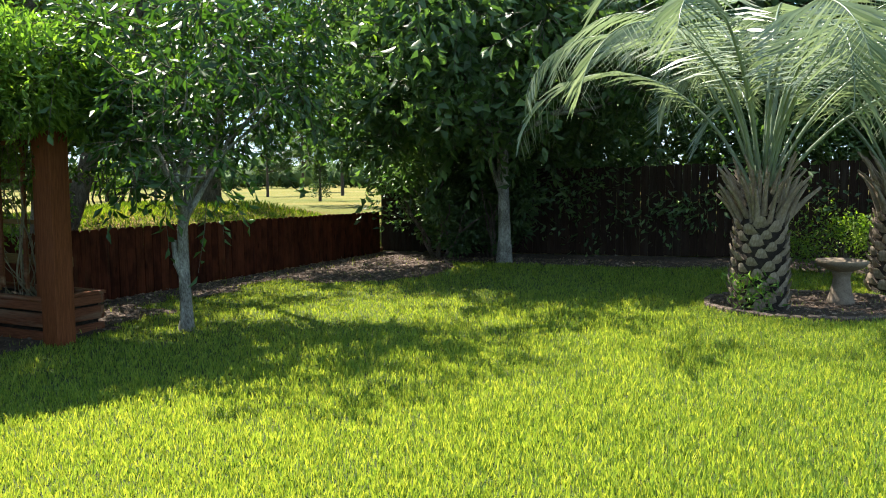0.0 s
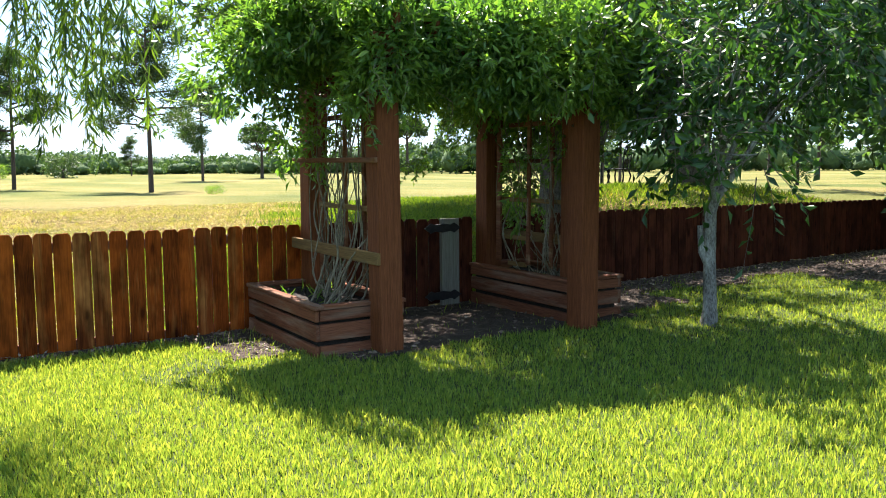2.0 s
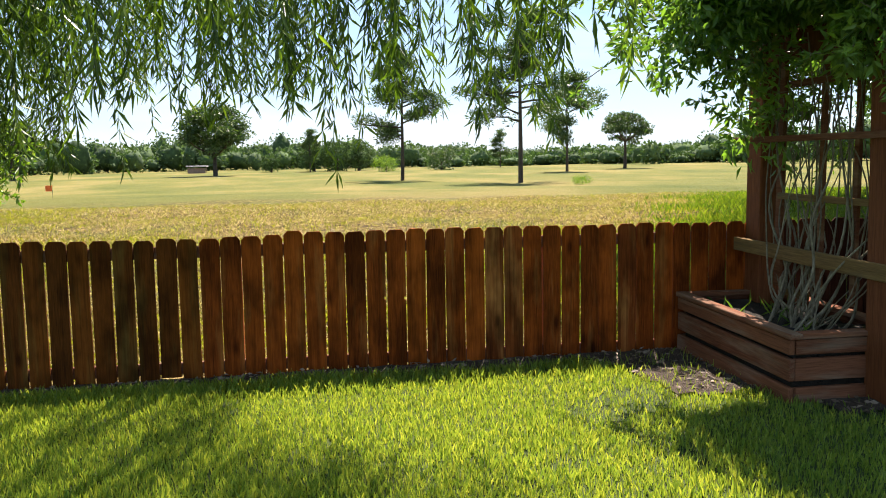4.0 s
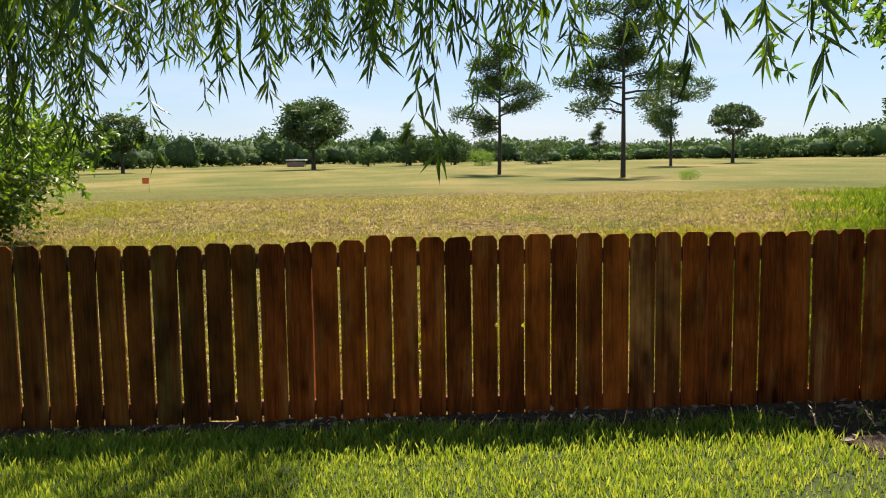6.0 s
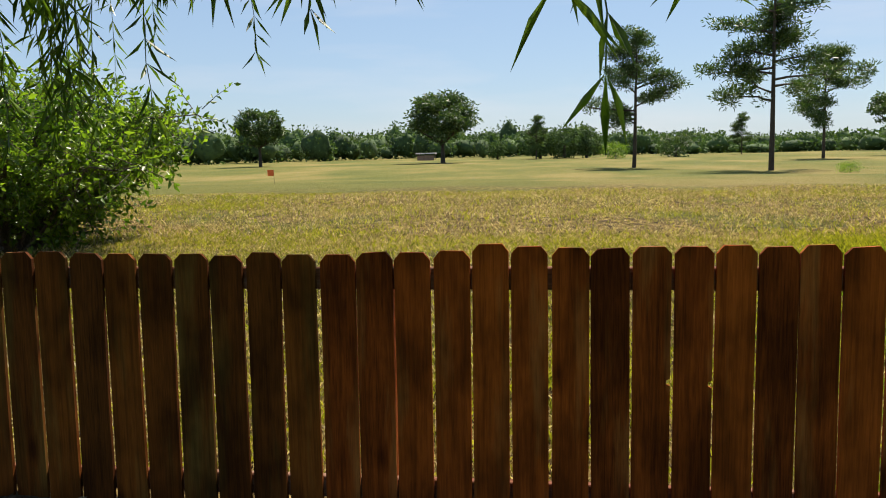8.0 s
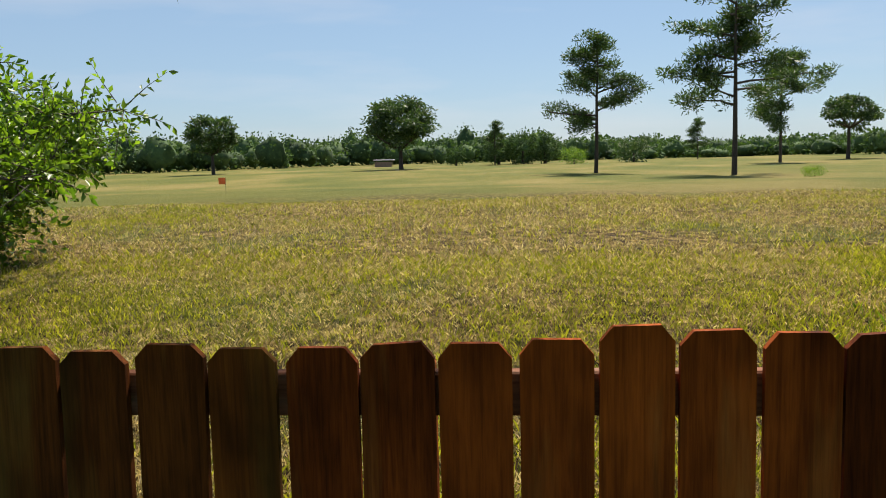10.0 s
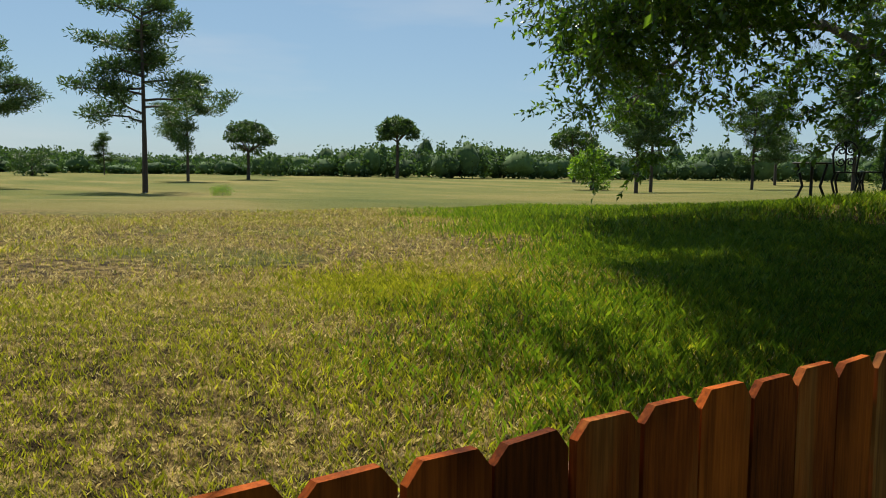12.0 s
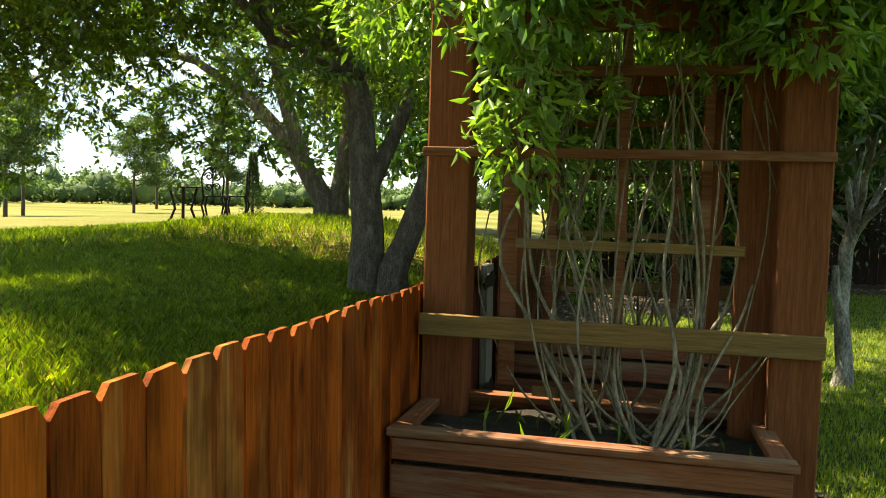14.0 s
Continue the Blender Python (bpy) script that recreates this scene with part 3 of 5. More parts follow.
def strap_hinge(y, z):
    bm = bmesh.new()
    for sgn in (1, -1):
        o = [(0, 0.05), (0.10, 0.035), (0.15, 0.055), (0.19, 0.03), (0.23, 0.0), (0.19, -0.03), (0.15, -0.055), (0.10, -0.035), (0, -0.05)]
        vs = [bm.verts.new((0, sgn * a, b)) for a, b in o]
        bm.faces.new(vs if sgn > 0 else vs[::-1])
    got = bmesh.ops.extrude_face_region(bm, geom=bm.faces[:])
    for v in got["geom"]:
        if isinstance(v, bmesh.types.BMVert):
            v.co.x += 0.012
    bmesh.ops.recalc_face_normals(bm, faces=bm.faces[:])
    me = bpy.data.meshes.new("hinge")
    bm.to_mesh(me)
    bm.free()
    me.materials.append(IRON)
    part("hinge", me, gate, "black iron strap hinge", pose(0.066, y, z))


part("gate_post", block("gate_post", (0.05, 0.23, 1.0), GREY_WOOD, 0.004, (0.036, 5.14, 0.52)), gate, "weathered grey-green board")
strap_hinge(5.03, 0.92)
strap_hinge(5.03, 0.18)

back_fence = thing("board_fence", "tall weathered board fence behind the trees, darkened in colour for shade", "fence")
r0 = random.Random(5)
tall_kinds = [picket_mesh(0.1405, 1.62, 0.02, SHADED_OLD_PICKET, seed=40 + k) for k in range(4)]
for k in range(93):
    x = -0.03 + 0.146 * k
    part("board", r0.choice(tall_kinds), back_fence, "", pose(x, 14.9 + r0.uniform(-0.004, 0.004), gz(x, 14.2) + 0.03 + r0.uniform(-0.015, 0.015), 0, r0.uniform(-0.3, 0.3), 90))
for z in (0.4, 1.35):
    part("rail", block("rail", (13.4, 0.036, 0.085), SHADED_OLD_PICKET, 0.004, (6.8, 14.94, z + 0.3)), back_fence)

# ---- pergola ----
pergola = thing("pergola", "stained wooden pergola overgrown with a leafy vine", "pergola")
W = 0.205
POSTS = [(1.665, 3.445), (1.93, 5.36), (0.125, 3.50), (0.155, 5.58)]
TOP = 2.42


def square_post(x, y, top, lean_y=0.0):
    bm = bmesh.new()
    bmesh.ops.create_cube(bm, size=1.0)
    z0 = gz(x, y) - 0.05
    for v in bm.verts:
        v.co = Vector((v.co.x * W, v.co.y * W, (v.co.z + 0.5) * (top - z0)))
    bmesh.ops.subdivide_edges(bm, edges=[e for e in bm.edges if abs(e.verts[0].co.z - e.verts[1].co.z) > 1], cuts=6)
    bmesh.ops.bevel(bm, geom=[e for e in bm.edges if abs(e.verts[0].co.z - e.verts[1].co.z) > 0.1], offset=0.007, segments=1, affect="EDGES")
    for v in bm.verts:
        v.co += Vector((random.uniform(-1, 1), random.uniform(-1, 1), 0)) * 0.0015
        v.co.y -= lean_y * v.co.z
    me = bpy.data.meshes.new("post")
    bm.to_mesh(me)
    bm.free()
    me.materials.append(POST_WOOD)
    part("post", me, pergola, "", pose(x, y, z0))


for (x, y), ly in zip(POSTS, (0.02, 0.01, 0.0, 0.0)):
    square_post(x, y, TOP, ly)
part("post_cap", block("post_cap", (0.217, 0.217, 0.045), TRIM_WOOD, 0.004, (0.125, 3.50, 2.33)), pergola)
for x in (0.14, 1.82):
    part("beam", block("beam", (0.09, 2.5, 0.20), POST_WOOD, 0.005, (x, 4.48, TOP + 0.10)), pergola)
for y in (3.45, 5.47):
    part("crossbeam", block("crossbeam", (1.72, 0.06, 0.19), POST_WOOD, 0.005, (0.95, y, TOP - 0.12)), pergola)
for k in range(7):
    part("rafter", block("rafter", (2.0, 0.045, 0.14), POST_WOOD, 0.004, (0.95, 3.4 + 0.36 * k, TOP + 0.27)), pergola)


def trellis(y, out, low_label):
    """Rails across the outer face of two posts and a lattice behind them."""
    part("trellis_rail", block("trellis_rail", (1.74, 0.035, 0.10), RAIL_WOOD, 0.004, (0.90, y + out * 0.140, 0.855)), pergola, low_label)
    part("trellis_rail", block("trellis_rail", (1.74, 0.03, 0.042), TRIM_WOOD, 0.003, (0.90, y + out * 0.160, 1.645)), pergola)
    for z, a, b in ((1.24, 0.45, 1.45), (2.02, 0.55, 1.5), (0.56, 0.55, 0.85), (0.84, 0.5, 0.95)):
        part("lattice_rail", block("lattice_rail", (b - a, 0.025, 0.045), RAIL_WOOD if z < 1.5 else TRIM_WOOD, 0.003, ((a + b) / 2, y + out * 0.04, z)), pergola)
    for x in (0.42, 0.92, 1.28):
        part("stile", block("stile", (0.075 if x < 0.5 else 0.045, 0.028, 1.75), TRIM_WOOD, 0.003, (x, y + out * 0.01, 1.45)), pergola)
    part("stile", block("stile", (0.16, 0.05, 2.2), POST_WOOD, 0.004, (1.50, y + 0.03, 1.2)), pergola)


trellis(3.455, -1, "unpainted yellowish board")
trellis(5.52, 1, "unpainted yellowish board")


# ---- planters ----
def planter(label, x0, x1, y0, y1):
    z = gz((x0 + x1) / 2, (y0 + y1) / 2) - 0.02
    p = thing("planter_box", label, "planter", group="planters under the pergola")
    cx, cy, lx, ly = (x0 + x1) / 2, (y0 + y1) / 2, x1 - x0, y1 - y0
    for za, zb, inset in ((0.0, 0.125, 0.0), (0.165, 0.30, 0.004), (0.325, 0.415, 0.0)):
        h, c = zb - za, z + (za + zb) / 2
        for sy in (y0 + 0.02 + inset, y1 - 0.02 - inset):
            part("board", block("board", (lx - 0.012, 0.038, h), PLANT_WOOD, 0.005, (cx, sy, c), 0.001), p)
        for sx in (x0 + 0.02 + inset, x1 - 0.02 - inset):
            part("end_board", block("end_board", (0.038, ly - 0.09, h), PLANT_WOOD_Y, 0.005, (sx, cy, c), 0.001), p)
    part("lining", block("lining", (lx - 0.10, ly - 0.10, 0.36), SOIL_AND_CREVICE, 0.0, (cx, cy, z + 0.18)), p, "dark gap behind the boards")
    for sy in (y0 + 0.035, y1 - 0.035):
        part("rim", block("rim", (lx + 0.03, 0.085, 0.034), PLANT_WOOD, 0.005, (cx, sy, z + 0.437), 0.001), p)
    for sx in (x0 + 0.035, x1 - 0.035):
        part("rim", block("rim", (0.085, ly - 0.155, 0.034), PLANT_WOOD_Y, 0.005, (sx, cy, z + 0.437), 0.001), p)
    n = 26
    X, Y = np.meshgrid(np.linspace(x0 + 0.04, x1 - 0.04, n), np.linspace(y0 + 0.04, y1 - 0.04, n), indexing="ij")
    Z = z + 0.375 + 0.02 * np.sin(9 * X + 3) * np.sin(11 * Y) + rng.normal(0, 0.005, X.shape)
    i = (np.arange(n - 1)[:, None] * n + np.arange(n - 1)[None]).ravel()
    part("soil", mesh_from("soil", np.stack([X, Y, Z], -1).reshape(-1, 3), np.stack([i, i + n, i + n + 1, i + 1], 1), SOIL_AND_CREVICE, True), p, "dark potting soil")
    return p, z + 0.375


planter_a, soil_a = planter("weathered red-brown three-board planter with climbing vine stems", 0.04, 1.585, 2.84, 3.66)
planter_b, soil_b = planter("dark shaded red-brown planter at the far pergola posts", 0.06, 1.68, 5.40, 6.12)


def sprigs(name, n, x0, x1, y0, y1, z, seed, mat, h=0.13):
    r = np.random.default_rng(seed)
    p = np.stack([r.uniform(x0, x1, n), r.uniform(y0, y1, n), np.full(n, z)], 1)
    d = r.normal(0, 0.7, (n, 3))
    d[:, 2] = np.abs(d[:, 2]) + 0.3
    return leaves(name, p, d, h * r.uniform(0.5, 1.3, n), 0.014, mat, 0.2, seed)


tagged(new("planter_weeds", sprigs("weeds", 30, 0.15, 1.5, 2.95, 3.55, soil_a, 8, OAK_LEAF)), "thin green weeds in the planter soil", "weeds", kind="stuff")


# ---- vine ----
def wavy(r, a, b, n=9, sway=0.06):
    t = np.linspace(0, 1, n)[:, None]
    p = np.asarray(a)[None] * (1 - t) + np.asarray(b)[None] * t
    w = np.cumsum(r.normal(0, sway / 2.2, (n, 3)), axis=0) * np.sin(np.pi * t)
    w[:, 2] *= 0.3
    return p + w


def vine(label, x0, x1, y0, y1, soil, yw, seed, n_stems, mass):
    """Twisting bare stems out of a planter, and the leafy mass they carry."""
    r = np.random.default_rng(seed)
    v = thing("climbing_vine", label, "vine", group="vines on the pergola")
    stems = []
    for k in range(n_stems):
        xb = r.choice([0.78, 0.98, 1.12]) + r.normal(0, 0.07)
        a = (xb, (y0 + y1) / 2 + r.normal(0, 0.08), soil - 0.03)
        spread = r.uniform(-0.42, 0.42)
        m = (xb + spread, yw + r.normal(0, 0.08), soil + r.uniform(0.35, 0.75))
        top = (np.clip(xb + spread * 0.7 + r.normal(0, 0.18), 0.35, 1.5), yw + r.normal(0, 0.06), r.uniform(1.85, 2.45))
        t = np.linspace(0, 1, 18)[:, None]
        a, m, top = np.array(a), np.array(m), np.array(top)
        pts = a * (1 - t) ** 2 + (2 * m - 0.5 * a - 0.5 * top) * 2 * t * (1 - t) + top * t ** 2
        for turns in (1.0, 2.3):
            pts = pts + r.normal(0, 0.055 / turns, 3) * np.sin(2 * np.pi * turns * t + r.uniform(0, 6.28)) * [1, 1, 0.3] * np.minimum(1, 4 * t)
        rad = r.choice([0.005, 0.006, 0.008, 0.012])
        stems.append((pts, np.linspace(rad, rad * 0.45, len(pts))))
    for st in stems:
        part("stem", tubes("stem", [st], VINE_STEM, 5), v, "pale grey twisting bare stem")
    P, D = [], []
    for (cx, cy, cz, rx, ry, rz, n) in mass:
        q = unit(r.normal(size=(n, 3))) * (r.uniform(0.35, 1.0, n) ** 0.5)[:, None]
        q += 0.07 * r.normal(size=(n, 3))
        P.append(np.array([cx, cy, cz]) + q * [rx, ry, rz])
        D.append(q * 0.8 + r.normal(0, 0.6, (n, 3)) + [0.15, -0.1, -0.35])
    P, D = np.concatenate(P), np.concatenate(D)
    lumps = np.sin(5.1 * P[:, 0] + 2.3 * P[:, 2]) * np.sin(4.7 * P[:, 1] + 1.9 * P[:, 0]) + 0.7 * np.sin(11.3 * P[:, 2] - 7.0 * P[:, 1]) * np.sin(9.1 * P[:, 0] + 1.0)
    keep = lumps + 0.25 * r.normal(size=len(P)) > -0.8
    P, D = P[keep], D[keep]
    part("foliage", leaves("foliage", P, D, r.uniform(0.06, 0.12, len(P)), r.uniform(0.024, 0.04, len(P)), VINE_LEAF, 0.2, seed), v, "dense green pointed leaves")
    runners, RP, RD = [], [], []
    for k in range(64):
        cx, cy, cz, rx, ry, rz, n = mass[int(r.integers(len(mass)))]
        a = r.uniform(0, 2 * np.pi)
        s = np.array([cx + rx * np.cos(a) * 0.95, cy + ry * np.sin(a) * 0.95, cz - 0.3 * rz])
        e = s + [math.cos(a) * r.uniform(0.0, 0.35), math.sin(a) * r.uniform(0.0, 0.35), r.uniform(-0.5, 0.25)]
        pts = wavy(r, s, e, 8, 0.08)
        runners.append((pts, np.linspace(0.004, 0.002, 8)))
        RP.append(np.repeat(pts[1:], 5, axis=0))
        RD.append(r.normal(0, 0.7, (35, 3)) + [0, 0, -0.4])
    for st in runners:
        part("runner", tubes("runner", [st], VINE_STEM, 4), v)
    RP, RD = np.concatenate(RP), np.concatenate(RD)
    part("runner_leaves", leaves("runner_leaves", RP, RD, r.uniform(0.05, 0.09, len(RP)), 0.022, VINE_LEAF, 0.25, seed + 1), v)
    return v


vine("green climbing vine with bare pale stems rising from the planter", 0, 1.58, 2.84, 3.66, soil_a, 3.42, 21, 38, [
    (0.9, 4.3, 2.70, 1.3, 1.3, 0.40, 7600), (1.5, 3.62, 2.58, 0.62, 0.46, 0.50, 5600), (0.9, 3.2, 2.80, 0.75, 0.42, 0.38, 3400), (1.55, 3.30, 2.52, 0.34, 0.16, 0.32, 800), (0.9, 3.05, 2.82, 0.6, 0.18, 0.30, 1200), (1.15, 3.75, 2.9, 0.55, 0.4, 0.25, 1500),
    (0.55, 3.1, 2.75, 0.55, 0.40, 0.42, 2800), (0.46, 3.1, 1.95, 0.20, 0.16, 0.50, 230), (0.5, 3.1, 2.3, 0.3, 0.25, 0.3, 480),
    # The mass at x -0.35 is added to keep sun off the pergola floor.
    (1.85, 4.45, 2.52, 0.52, 0.75, 0.46, 5600), (0.55, 3.35, 2.0, 0.26, 0.12, 0.6, 240), (1.6, 3.2, 2.2, 0.22, 0.16, 0.22, 330), (1.2, 3.2, 2.98, 1.0, 0.5, 0.25, 1800), (-0.35, 4.7, 2.6, 0.5, 1.1, 0.4, 2600), (1.84, 3.42, 2.46, 0.20, 0.30, 0.34, 800), (0.5, 2.5, 2.38, 0.38, 0.32, 0.38, 430), (0.75, 2.75, 2.6, 0.5, 0.3, 0.4, 1200)])
vine("shaded climbing vine over the far side of the pergola", 0, 1.6, 5.4, 6.1, soil_b, 5.55, 22, 24, [
    (1.0, 5.4, 2.8, 1.4, 0.9, 0.50, 6500), (2.05, 4.9, 2.55, 0.50, 0.8, 0.48, 6000), (2.05, 5.7, 2.45, 0.60, 0.55, 0.5, 4600),
    # The last mass, at x -0.35, is added to shade the far planter.
    (0.2, 5.6, 2.4, 0.5, 0.5, 0.5, 2200), (0.9, 5.85, 2.25, 0.5, 0.35, 0.45, 1600), (0.62, 5.62, 1.6, 0.22, 0.14, 0.85, 800), (1.3, 5.65, 1.9, 0.25, 0.16, 0.5, 400), (-0.35, 5.9, 2.55, 0.5, 0.9, 0.45, 2200)])


# ---- trees ----
def grow(r, p, d, length, rad, depth, lines, tips, spread=0.6, lift=0.15, kids=(2, 4), shrink=0.7, wob=0.12):
    n = 5
    pts = [np.asarray(p, float)]
    d = unit(np.asarray(d, float))
    for _ in range(n):
        d = unit(d + r.normal(0, wob, 3) + [0, 0, lift * 0.2])
        pts.append(pts[-1] + d * length / n)
    pts = np.array(pts)
    lines.append((pts, np.linspace(rad, rad * 0.62, n + 1)))
    if depth == 0:
        tips.append((pts[-1], d))
        return
    for _ in range(int(r.integers(*kids)) + (depth > 1)):
        q = r.normal(0, 1, 3)
        q -= q.dot(d) * d
        nd = unit(d + spread * unit(q) * r.uniform(0.6, 1.3) + [0, 0, lift])
        at = pts[int(r.integers(n - 2, n + 1))]
        grow(r, at, nd, length * shrink * r.uniform(0.75, 1.2), rad * 0.6, depth - 1, lines, tips, spread, lift, kids, shrink, wob)


def clumps(r, centres, radii, each, squash=0.75):
    """Leaf places and ways in many uneven clumps."""
    P, D = [], []
    for c, s in zip(centres, radii):
        n = int(each * r.uniform(0.6, 1.4))
        q = r.normal(0, 0.55, (n, 3))
        q *= np.minimum(1.0, 1.15 / np.maximum(np.linalg.norm(q, axis=1, keepdims=True), 1e-6))
        q *= [1, 1, squash]
        P.append(np.asarray(c) + q * s)
        D.append(q + r.normal(0, 0.6, (n, 3)) + [0, 0, -0.2])
    return np.concatenate(P), np.concatenate(D)


def sprays(r, centres, radii, twigs, per_twig, hang=0.3, squash=0.75):
    """Leaf places and ways along thin twigs that fan out of each centre, and the twigs themselves."""
    c = np.repeat(np.asarray(centres, float), twigs, axis=0)
    s = np.repeat(np.asarray(radii, float), twigs) * r.uniform(0.45, 1.25, len(c))
    d = unit(unit(r.normal(size=(len(c), 3))) * [1, 1, squash] + [0, 0, 0.1 - hang * 0.5])
    a = c + d * s[:, None] * r.uniform(0.0, 0.35, (len(c), 1))
    u = np.linspace(0, 1, 3)[None, :, None]
    bow = unit(np.cross(d, r.normal(size=d.shape))) * 0.16 + [0, 0, -hang * 0.5]
    lines = a[:, None] + (d[:, None] * u + bow[:, None] * u ** 2) * s[:, None, None]
    u = np.tile(np.linspace(0.15, 1.0, per_twig), len(c))[:, None] + r.uniform(-0.03, 0.03, (len(c) * per_twig, 1))
    k = np.repeat(np.arange(len(c)), per_twig)
    P = a[k] + (d[k] * u + bow[k] * u ** 2) * s[k][:, None]
    side = unit(np.cross(d[k], r.normal(size=(len(k), 3))))
    D = d[k] * 0.7 + side * 0.9 + r.normal(0, 0.25, (len(k), 3)) + [0, 0, -hang * 0.6]
    return P, D, [(q, (0.006, 0.004, 0.0015)) for q in lines]


def tree(name, label, lines, P, D, length, width, bark, leaf, seed, category="tree", sides=8, group="", twigs=()):
    t = thing(name, label, category, group=group)
    part("trunk", tubes("trunk", lines, bark, sides), t)
    if twigs:
        part("branchwork", tubes("branchwork", twigs, BARK_DARK, 3), t, "thin dark twigs")
    n = len(P)
    r = np.random.default_rng(seed)
    part("crown", leaves("crown", P, D, length * r.uniform(0.65, 1.3, n), width * r.uniform(0.7, 1.3, n), leaf, 0.2, seed), t)
    return t


def young_tree():
    r = np.random.default_rng(31)
    x, y = 2.58, 6.33
    z = gz(x, y)
    lines = [(np.array([(x, y, z - 0.05), (x + 0.01, y, z + 0.15), (x - 0.03, y + 0.02, z + 0.6), (x - 0.02, y, z + 1.05), (x + 0.04, y, z + 1.25)]), [0.095, 0.065, 0.055, 0.052, 0.055]),
             (np.array([(x - 0.02, y, z + 0.55), (x - 0.08, y - 0.03, z + 0.68), (x - 0.10, y - 0.04, z + 0.92)]), [0.04, 0.034, 0.026])]
    tips = []
    for a, s in ((0.3, 0.7), (1.5, 0.4), (2.6, 0.75), (3.5, 0.5), (4.4, 0.35), (5.4, 0.75), (0.9, 0.15)):
        grow(r, (x + 0.03, y, z + 1.15), (math.cos(a) * s, math.sin(a) * s, 0.9), 0.85, 0.030, 2, lines, tips, 0.55, 0.12, (2, 3), 0.72, 0.10)
    c = [p for p, d in tips]
    c += [(x + r.uniform(-1.5, 1.5), y + r.uniform(-1.4, 1.4), z + r.uniform(2.1, 3.7)) for _ in range(72)]
    c += [(x + r.uniform(-1.2, 1.5), y + r.uniform(-1.3, 1.0), z + r.uniform(1.75, 2.1)) for _ in range(6)]
    P, D, twigs = sprays(r, c, r.uniform(0.32, 0.55, len(c)), 7, 9, 0.6)
    tree("young_tree", "slender lichen-grey young tree with drooping green leaves", lines, P, D, 0.12, 0.047, BARK_GREY, TREE_LEAF, 31, twigs=twigs)


young_tree()


def dark_tree():
    r = np.random.default_rng(32)
    x, y = 3.3, 13.3
    z = gz(x, y)
    lines, tips = [(np.array([(x, y, z - 0.1), (x, y, z + 0.5), (x - 0.03, y, z + 1.3), (x - 0.05, y, z + 2.0)]), [0.17, 0.115, 0.105, 0.10])], []
    lines.append((np.array([(x - 0.02, y, z + 1.1), (x - 0.25, y, z + 1.7), (x - 0.45, y + 0.1, z + 2.5)]), [0.06, 0.055, 0.04]))
    for a in np.linspace(0, 5.3, 6):
        grow(r, (x - 0.05, y, z + 1.9), (math.cos(a) * 0.6, math.sin(a) * 0.6, 0.9), 1.4, 0.06, 2, lines, tips, 0.6, 0.1)
    c = [p for p, d in tips] + [(x - 0.3 + r.normal(0, 1.3), y - 0.9 + r.normal(0, 1.2), z + r.uniform(2.0, 7.0)) for _ in range(150)]
    P, D, twigs = sprays(r, c, r.uniform(0.6, 1.0, len(c)), 13, 11, 0.4)
    tree("shade_tree", "dense dark green shade tree with a grey trunk", lines, P, D, 0.19, 0.095, BARK_GREY, DARK_LEAF, 32, twigs=twigs)


dark_tree()


def shrub(label, x, y, rx, ry, h, leaf, seed, n_clumps, each, size, low=0.1, group=""):
    r = np.random.default_rng(seed)
    z = gz(x, y)
    lines, tips = [], []
    for k in range(6):
        a = r.uniform(0, 6.28)
        grow(r, (x + 0.1 * math.cos(a), y + 0.1 * math.sin(a), z - 0.05), (0.4 * math.cos(a), 0.4 * math.sin(a), 1), h * 0.4, 0.03, 1, lines, tips, 0.5, 0.1)
    q = unit(r.normal(size=(n_clumps, 3))) * r.uniform(0.4, 1.0, n_clumps)[:, None] ** 0.5
    c = np.array([x, y, z + h * 0.5 + low]) + q * [rx, ry, h * 0.5]
    c[:, 2] = np.maximum(c[:, 2], z + 0.12)
    P, D = clumps(r, c, r.uniform(0.22, 0.42, n_clumps) * max(rx, 0.8), each)
    return tree("shrub", label, lines, P, D, size, size * 0.42, BARK_DARK, leaf, seed, "shrub", 6, group)


shrub("big dark evergreen shrub filling the fence corner", 1.5, 15.3, 1.6, 1.3, 3.0, DARK_LEAF, 41, 60, 150, 0.13)
shrub("dark evergreen shrub over the fence", 3.6, 15.6, 1.7, 1.2, 2.8, DARK_LEAF, 42, 50, 130, 0.13)
shrub("dark evergreen bush behind the board fence", 6.2, 15.8, 1.9, 1.2, 3.2, DARK_LEAF, 43, 55, 130, 0.14)
shrub("dark evergreen bush behind the palms", 9.2, 15.8, 2.0, 1.2, 3.4, DARK_LEAF, 44, 55, 130, 0.14)
shrub("dark evergreen bush past the palms", 12.2, 15.9, 2.0, 1.3, 3.4, DARK_LEAF, 45, 45, 120, 0.15)
shrub("dark evergreen shrub inside the fence corner", 1.75, 13.9, 0.9, 0.75, 2.5, DARK_LEAF, 48, 46, 170, 0.14)
shrub("dark leafy shrub in front of the board fence", 2.7, 14.25, 0.8, 0.45, 2.2, DARK_LEAF, 49, 36, 150, 0.14)
shrub("low grey-green bush beside the palm", 8.45, 12.6, 0.7, 0.5, 0.85, BUSH_LEAF, 46, 26, 90, 0.06)


